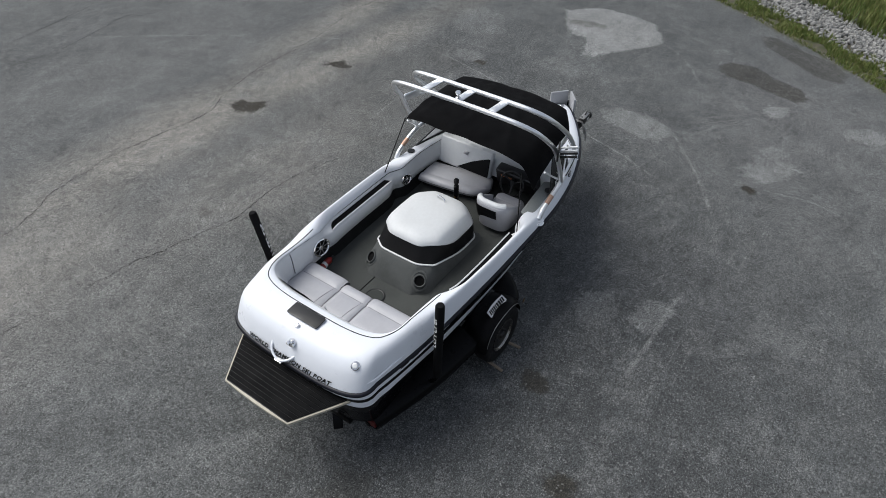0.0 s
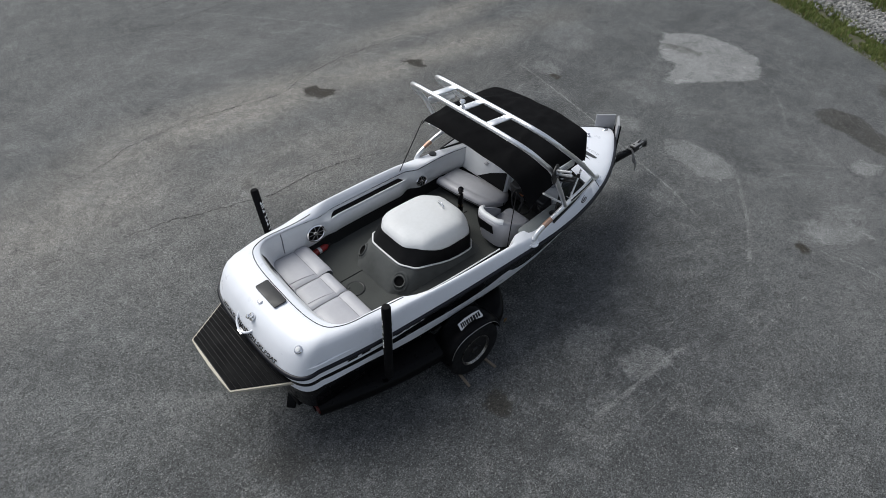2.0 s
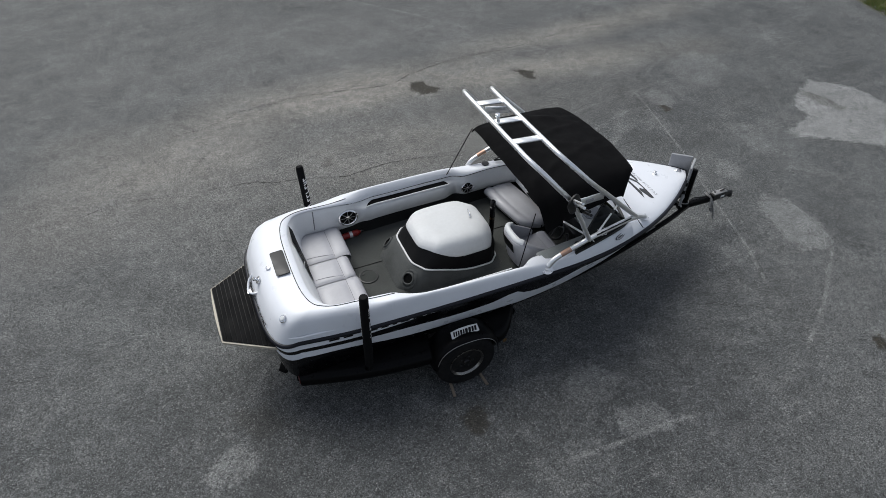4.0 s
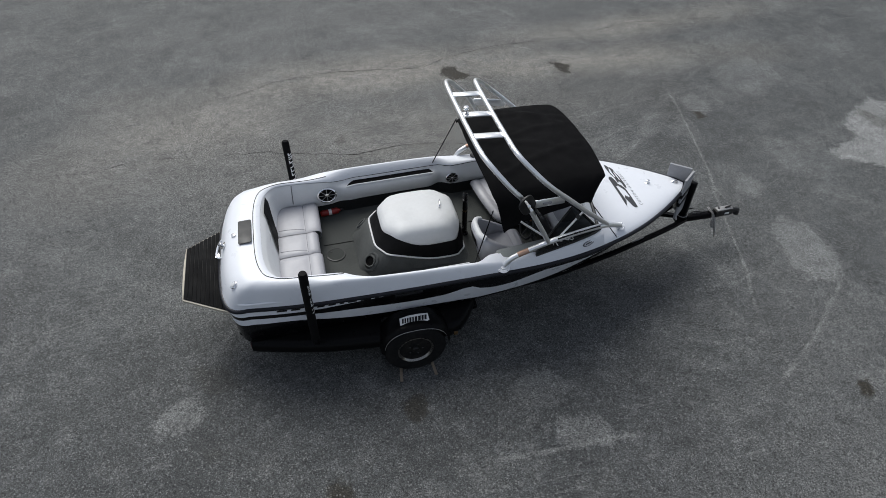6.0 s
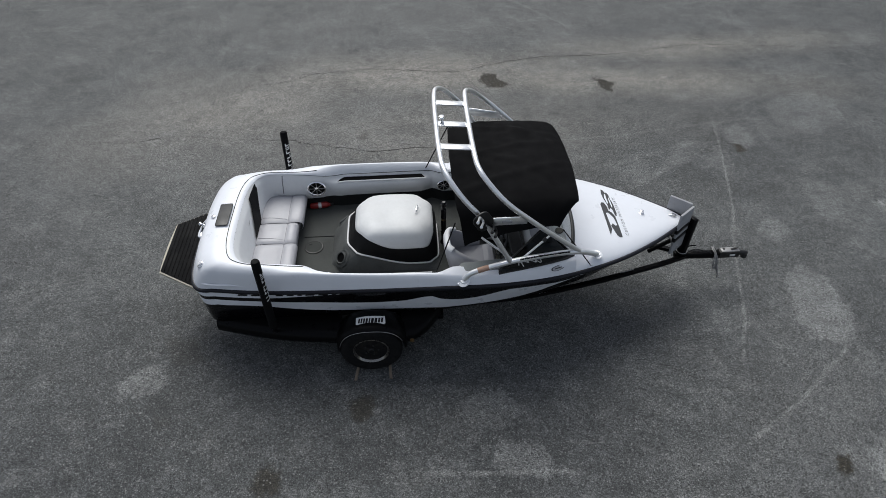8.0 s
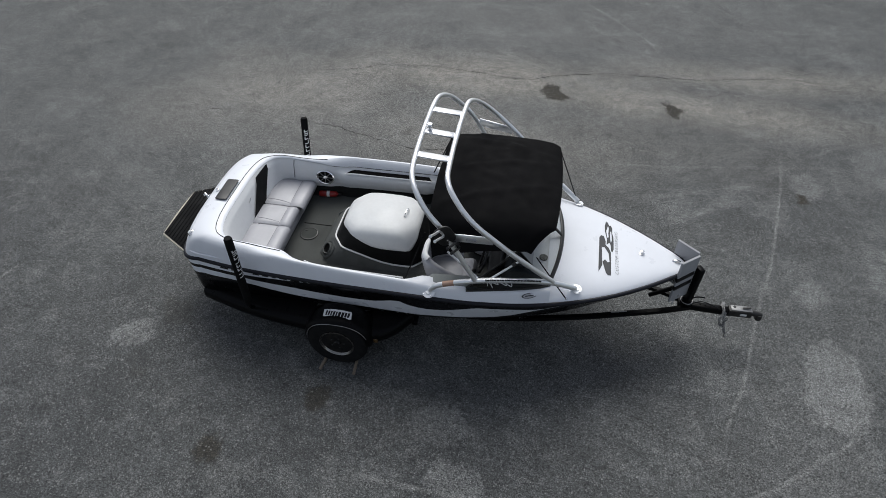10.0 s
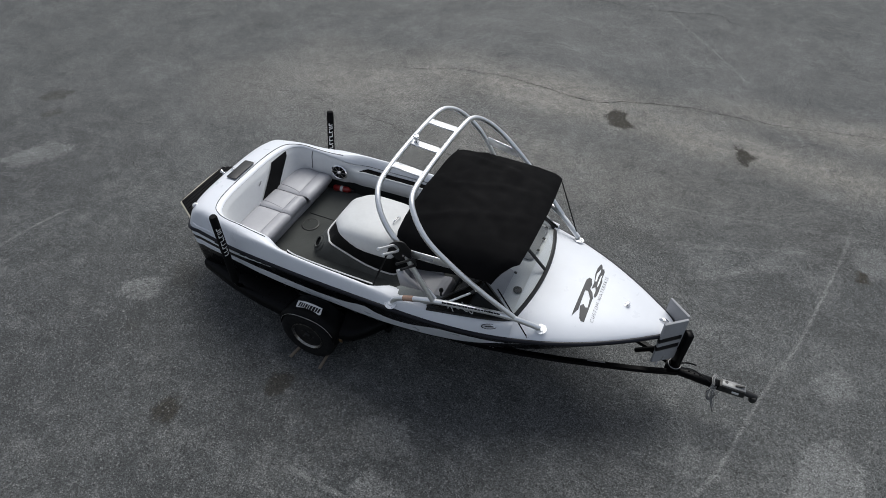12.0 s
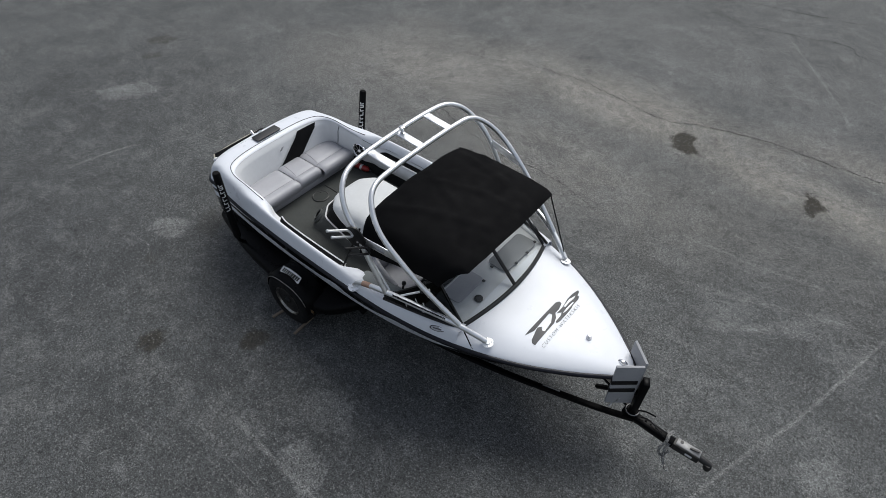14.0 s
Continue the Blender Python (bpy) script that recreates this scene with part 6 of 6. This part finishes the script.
def fender(s):
    rows = []
    prof = ((0.98, -0.03), (1.02, 0.0), (1.18, 0.012), (1.26, 0.004), (1.298, -0.010), (1.312, -0.032))
    for a in np.linspace(8, 176, 36):
        q = radians(a)
        e = 1.0 / max(abs(math.cos(q)) ** 2.6 + abs(math.sin(q)) ** 2.6, 1e-6) ** (1 / 2.6)
        rows.append([(2.07 + (0.412 + d) * e * math.cos(q), s * y, 0.352 + (0.412 + d) * e * math.sin(q) * 0.97) for y, d in prof])
    v, f = loft(rows)
    arch = solid("fender", v, f, TRAILER_BLACK, trailer, "rounded black wheel fender")
    part("fender_edge", tube([r[-1] for r in rows[4:-3]], 0.0035, 6, 0), STEEL, arch, "thin pale fender edge")
    # unreadable maker's label: white plate with black bars
    m = Matrix(((1, 0, 0, 2.075), (0, -s * 0.82, s * 0.57, s * 1.185), (0, 0.57, 0.82, 0.772), (0, 0, 0, 1)))
    tag = part("fender_label", plate([(-0.17, -0.042), (-0.12, -0.046), (0.0, -0.036), (0.13, -0.052), (0.17, -0.038), (0.165, 0.042), (0.06, 0.052), (-0.06, 0.052), (-0.165, 0.036)], 0.003, m), WHITE_PRINT, arch, "white worn fender label with black bars")
    rng = random.Random(2)
    x = -0.145
    while x < 0.125:
        w = rng.choice((0.018, 0.024, 0.030))
        part("label_bar", plate([(x, -0.026), (x + w, -0.026), (x + w + 0.010, 0.028), (x + 0.010, 0.028)], 0.005, m), BLACK_PRINT, tag)
        x += w + 0.010


for s in (-1, 1):
    trailer_wheel(s)
    fender(s)
    part("reflector", box((0.05, 0.008, 0.06), pose(2.54, s * 1.30, 0.52), 0.003, 1), AMBER, trailer)


def guide_post(s, top):
    foot = (0.93, s * 1.02, 0.50)
    low = (0.955, s * 1.13, 0.62)
    post = part("guide_post", tube([(0.90, s * 0.90, 0.44), foot, low, (0.96, s * 1.16, 0.8)], 0.024, 10, 6), TRAILER_BLACK, trailer, "black upright guide post in a foam sleeve")
    a, b = Vector((0.955, s * 1.145, 0.70)), Vector(top)
    d = (b - a).normalized()
    q = d.to_track_quat("Z", "Y").to_matrix().to_4x4()
    h = (b - a).length
    part("foam_sleeve", lathe([(0.040, 0.0), (0.047, 0.02), (0.047, h - 0.03), (0.038, h - 0.008), (0.0, h)], Matrix.Translation(a) @ q, 20), FOAM, post)
    # white brand name as bars, facing aft-outboard and inboard-forward
    for fx, fy in ((0.55, -0.83), (-0.7, 0.7)) if s > 0 else ((0.88, -0.47), (-0.9, 0.43)):
        side = Vector((fx, fy, 0))
        side = (side - d * side.dot(d)).normalized()
        up = d.cross(side)
        face = Matrix.Translation(a) @ Matrix(((side.x, up.x, d.x, 0), (side.y, up.y, d.y, 0), (side.z, up.z, d.z, 0), (0, 0, 0, 1)))
        rng = random.Random(4)
        z = h - 0.60
        while z < h - 0.16:
            w = rng.choice((0.040, 0.046, 0.052))
            near = rng.choice((-0.55, 0.29))
            strokes = ((-0.55, 0.55, 0.0, 0.014), (near, near + 0.26, 0.014, w)) if rng.random() < 0.6 else ((-0.55, 0.55, 0.0, 0.013), (-0.55, 0.55, w - 0.013, w), (near, near + 0.26, 0.013, w - 0.013))
            for c0, c1, low_z, high_z in strokes:
                v, f = loft([[(0.0498 * math.cos(c), 0.0498 * math.sin(c), z + zz + 0.012 * c) for c in np.linspace(c0, c1, 5)] for zz in (low_z, high_z)])
                solid("name_bar", [face @ Vector(p) for p in v], f, WHITE_PRINT, post)
            z += w + 0.014


guide_post(1, (0.945, 1.33, 1.74))
guide_post(-1, (0.97, -1.18, 1.80))
for s in (-1, 1):
    lamp = part("tail_lamp", box((0.05, 0.20, 0.09), pose(0.235, s * 0.80, 0.475), 0.012), RED_LENS, trailer, "red rear lamp")
    part("lamp_housing", box((0.05, 0.23, 0.12), pose(0.275, s * 0.80, 0.475), 0.01), BLACK_PLASTIC, lamp)
part("rear_bracket", beam((0.24, -0.34, 0.44), (0.075, -0.49, 0.23), 0.10, 0.055), TRAILER_BLACK, trailer, "black slanted rear bracket")
part("rear_bumper", box((0.10, 0.36, 0.09), pose(0.16, -0.46, 0.44), 0.01), TRAILER_BLACK, trailer)

# tongue, winch post, bow stop
part("tongue", beam((6.08, -0.035, 0.472), (6.72, -0.07, 0.48), 0.085, 0.085), TRAILER_BLACK, trailer, "black box-section tongue")
post = part("winch_post", beam((6.17, -0.03, 0.50), (6.19, -0.02, 1.10), 0.105, 0.07), TRAILER_BLACK, trailer, "black winch post carrying the bow stop")
part("post_collar", lathe([(0.075, 0.0), (0.075, 0.03), (0.055, 0.05)], pose(6.17, -0.03, 0.505), 16), TRAILER_BLACK, post)
part("post_brace", beam((5.72, -0.01, 0.53), (6.15, -0.03, 0.86), 0.045, 0.045), TRAILER_BLACK, post)
winch = part("winch", cylinder(0.055, 0.12, pose(6.02, -0.03, 0.74, 90, 0, 0), 16, bevel=0.006), STEEL, post, "steel hand winch")
part("winch_crank", tube([(6.02, -0.10, 0.74), (6.02, -0.14, 0.74), (5.98, -0.15, 0.66), (5.96, -0.20, 0.62)], 0.010, 8, 4), STEEL, winch)
part("winch_strap", beam((6.0, -0.01, 0.76), (5.93, 0.0, 0.86), 0.05, 0.006, bevel=0), RUBBER, winch)


def bow_board(s):
    """One upright board of the bow stop's V."""
    a, b = Vector((6.125, -0.012 + s * 0.022, 0)), Vector((5.905, -0.005 + s * 0.205, 0))
    d = (b - a).normalized()
    m = Matrix(((d.x, 0, -d.y, (a.x + b.x) / 2), (d.y, 0, d.x, (a.y + b.y) / 2), (0, 1, 0, 0.985), (0, 0, 0, 1)))
    board = part("bow_board", box(((b - a).length, 0.65, 0.030), m, 0.008), GREY_PANEL, trailer, "grey carpeted upright bow board with black straps")
    for z in (0.06, -0.075):
        part("board_stripe", box(((b - a).length * 0.94, 0.066, 0.043), m @ pose(0.012, z, 0, 0, 0, 3 * s), 0.004, 1), BLACK_PRINT, board)


for s in (-1, 1):
    bow_board(s)
coupler = part("coupler", box((0.28, 0.10, 0.095), pose(6.81, -0.06, 0.49, 0, 2, 3), 0.010), DARK_STEEL, trailer, "worn steel ball coupler")
part("coupler_top", box((0.25, 0.085, 0.010), pose(6.82, -0.055, 0.5415, 0, 2, 3), 0.002, 1), GALV, coupler, "pale galvanised top plate")
part("coupler_nose", tube([(6.92, -0.045, 0.485), (7.01, -0.045, 0.47), (7.08, -0.045, 0.46)], [0.038, 0.038, 0.036, 0.032], 12, 6), DARK_STEEL, coupler)
part("coupler_lever", box((0.10, 0.022, 0.016), pose(6.88, -0.05, 0.558, 0, -6, 8), 0.006), DARK_STEEL, coupler)
part("coupler_hole", cylinder(0.018, 0.012, pose(6.74, -0.045, 0.548), 14), BLACK_PLASTIC, coupler)
part("coupler_socket", lathe([(0.0, 0.03), (0.034, 0.022), (0.042, -0.015), (0.040, -0.05)], pose(7.05, -0.055, 0.45), 16), DARK_STEEL, coupler)


def chain(points, r):
    path = smooth_path(points, 5)
    chain_bm = None
    for i, (a, b) in enumerate(zip(path, path[1:])):
        d = (b - a).normalized()
        m = Matrix.Translation((a + b) / 2) @ d.to_track_quat("X", "Z").to_matrix().to_4x4() @ Matrix.Rotation(radians(90 * (i % 2)), 4, "X")
        pts = [m @ Vector((r * 1.9 * math.cos(q), r * 1.1 * math.sin(q), 0)) for q in np.linspace(0, 2 * math.pi, 11)]
        chain_bm = tube(pts, r * 0.32, 5, 0, chain_bm, False)
    return part("safety_chain", chain_bm, GALV, trailer, "hanging steel safety chain")


chain([(6.64, -0.10, 0.50), (6.63, -0.16, 0.42), (6.66, -0.19, 0.30), (6.70, -0.18, 0.20)], 0.013)
chain([(6.62, 0.02, 0.53), (6.60, -0.05, 0.545), (6.61, -0.12, 0.52), (6.58, -0.17, 0.42), (6.62, -0.18, 0.33), (6.68, -0.12, 0.40)], 0.013)
part("chain_hook", tube([(6.70, -0.18, 0.20), (6.71, -0.18, 0.15), (6.73, -0.18, 0.13), (6.75, -0.18, 0.15)], 0.008, 8, 4), STEEL, trailer)
part("wiring_lead", tube([(6.2, -0.09, 0.54), (6.35, -0.03, 0.55), (6.5, -0.08, 0.545), (6.6, -0.10, 0.50)], 0.006, 6), RUBBER, trailer)
part("tongue_plate", plate([(-0.10, -0.007), (0.10, -0.007), (0.10, 0.007), (-0.10, 0.007)], 0.003, pose(5.35, -0.335, 0.5055, 0, 0, 14.6)), GALV, trailer, "small worn rating plate")

# flat black discs in place of holes, their darkness only coloured
for k in range(5):
    part("tongue_hole", cylinder(0.009, 0.006, pose(6.34 + 0.06 * k, -0.045 - 0.004 * k, 0.5215), 8), WELL, trailer)
part("coupler_label", box((0.075, 0.003, 0.035), pose(6.85, -0.1075, 0.485, 0, 2, 3), 0.0), WHITE_PRINT, coupler, "small white coupler label")
part("bow_hook", tube([(5.90, 0.0, 0.90), (5.95, -0.005, 0.83), (5.99, -0.01, 0.78), (6.0, -0.02, 0.75)], 0.012, 8, 4), CHROME, winch, "bright bow hook and strap end")
part("post_ring", tube([(6.17 + 0.07 * math.cos(a), -0.03 + 0.07 * math.sin(a), 0.545) for a in np.linspace(0, 2 * math.pi, 17)], 0.006, 6, 0, ends=False), GALV, post)
part("jack_handle", tube([(6.20, -0.02, 0.56), (6.30, 0.03, 0.56), (6.40, 0.06, 0.535)], 0.009, 8, 4), TRAILER_BLACK, trailer)

# ---- loose things ----
for x, turn in ((1.865, -8), (2.255, 4)):
    m = pose(x, -1.30, 0.0, 0, 0, turn)
    wedge = plate([(-0.018, 0.0), (0.018, 0.0), (0.015, 0.022), (-0.014, 0.025)], 0.34, m @ Matrix(((1, 0, 0, 0), (0, 0, 1, -0.16), (0, 1, 0, 0.001), (0, 0, 0, 1))), bevel=0.004)
    me = bpy.data.meshes.new("wheel_chock")
    bmesh.ops.recalc_face_normals(wedge, faces=wedge.faces)
    bmesh.ops.translate(wedge, vec=(-x, 1.30, 0), verts=wedge.verts)
    wedge.to_mesh(me)
    wedge.free()
    me.materials.append(WOOD)
    ob = new("wheel_chock", me)
    ob.location = (x, -1.30, 0)
    tagged(ob, "weathered wooden chock stick wedged against the trailer tyre", "chock", "chocks at the wheel")

ext = thing("fire_extinguisher", (1.36, 0.79, 0.853), "small red fire extinguisher lying by the cockpit wall", "extinguisher")
m = pose(1.36, 0.79, 0.895, 0, 90, 6)
part("cylinder_body", lathe([(0.0, -0.13), (0.03, -0.128), (0.041, -0.11), (0.041, 0.09), (0.03, 0.115), (0.016, 0.125), (0.016, 0.14), (0.0, 0.142)], m, 22), RED, ext)
part("paper_label", lathe([(0.0418, -0.02), (0.0418, 0.02)], m, 22), WHITE_PRINT, ext, "white printed label band")
part("valve", box((0.03, 0.03, 0.05), m @ pose(0, 0, 0.155), 0.005, 1), BLACK_PLASTIC, ext)
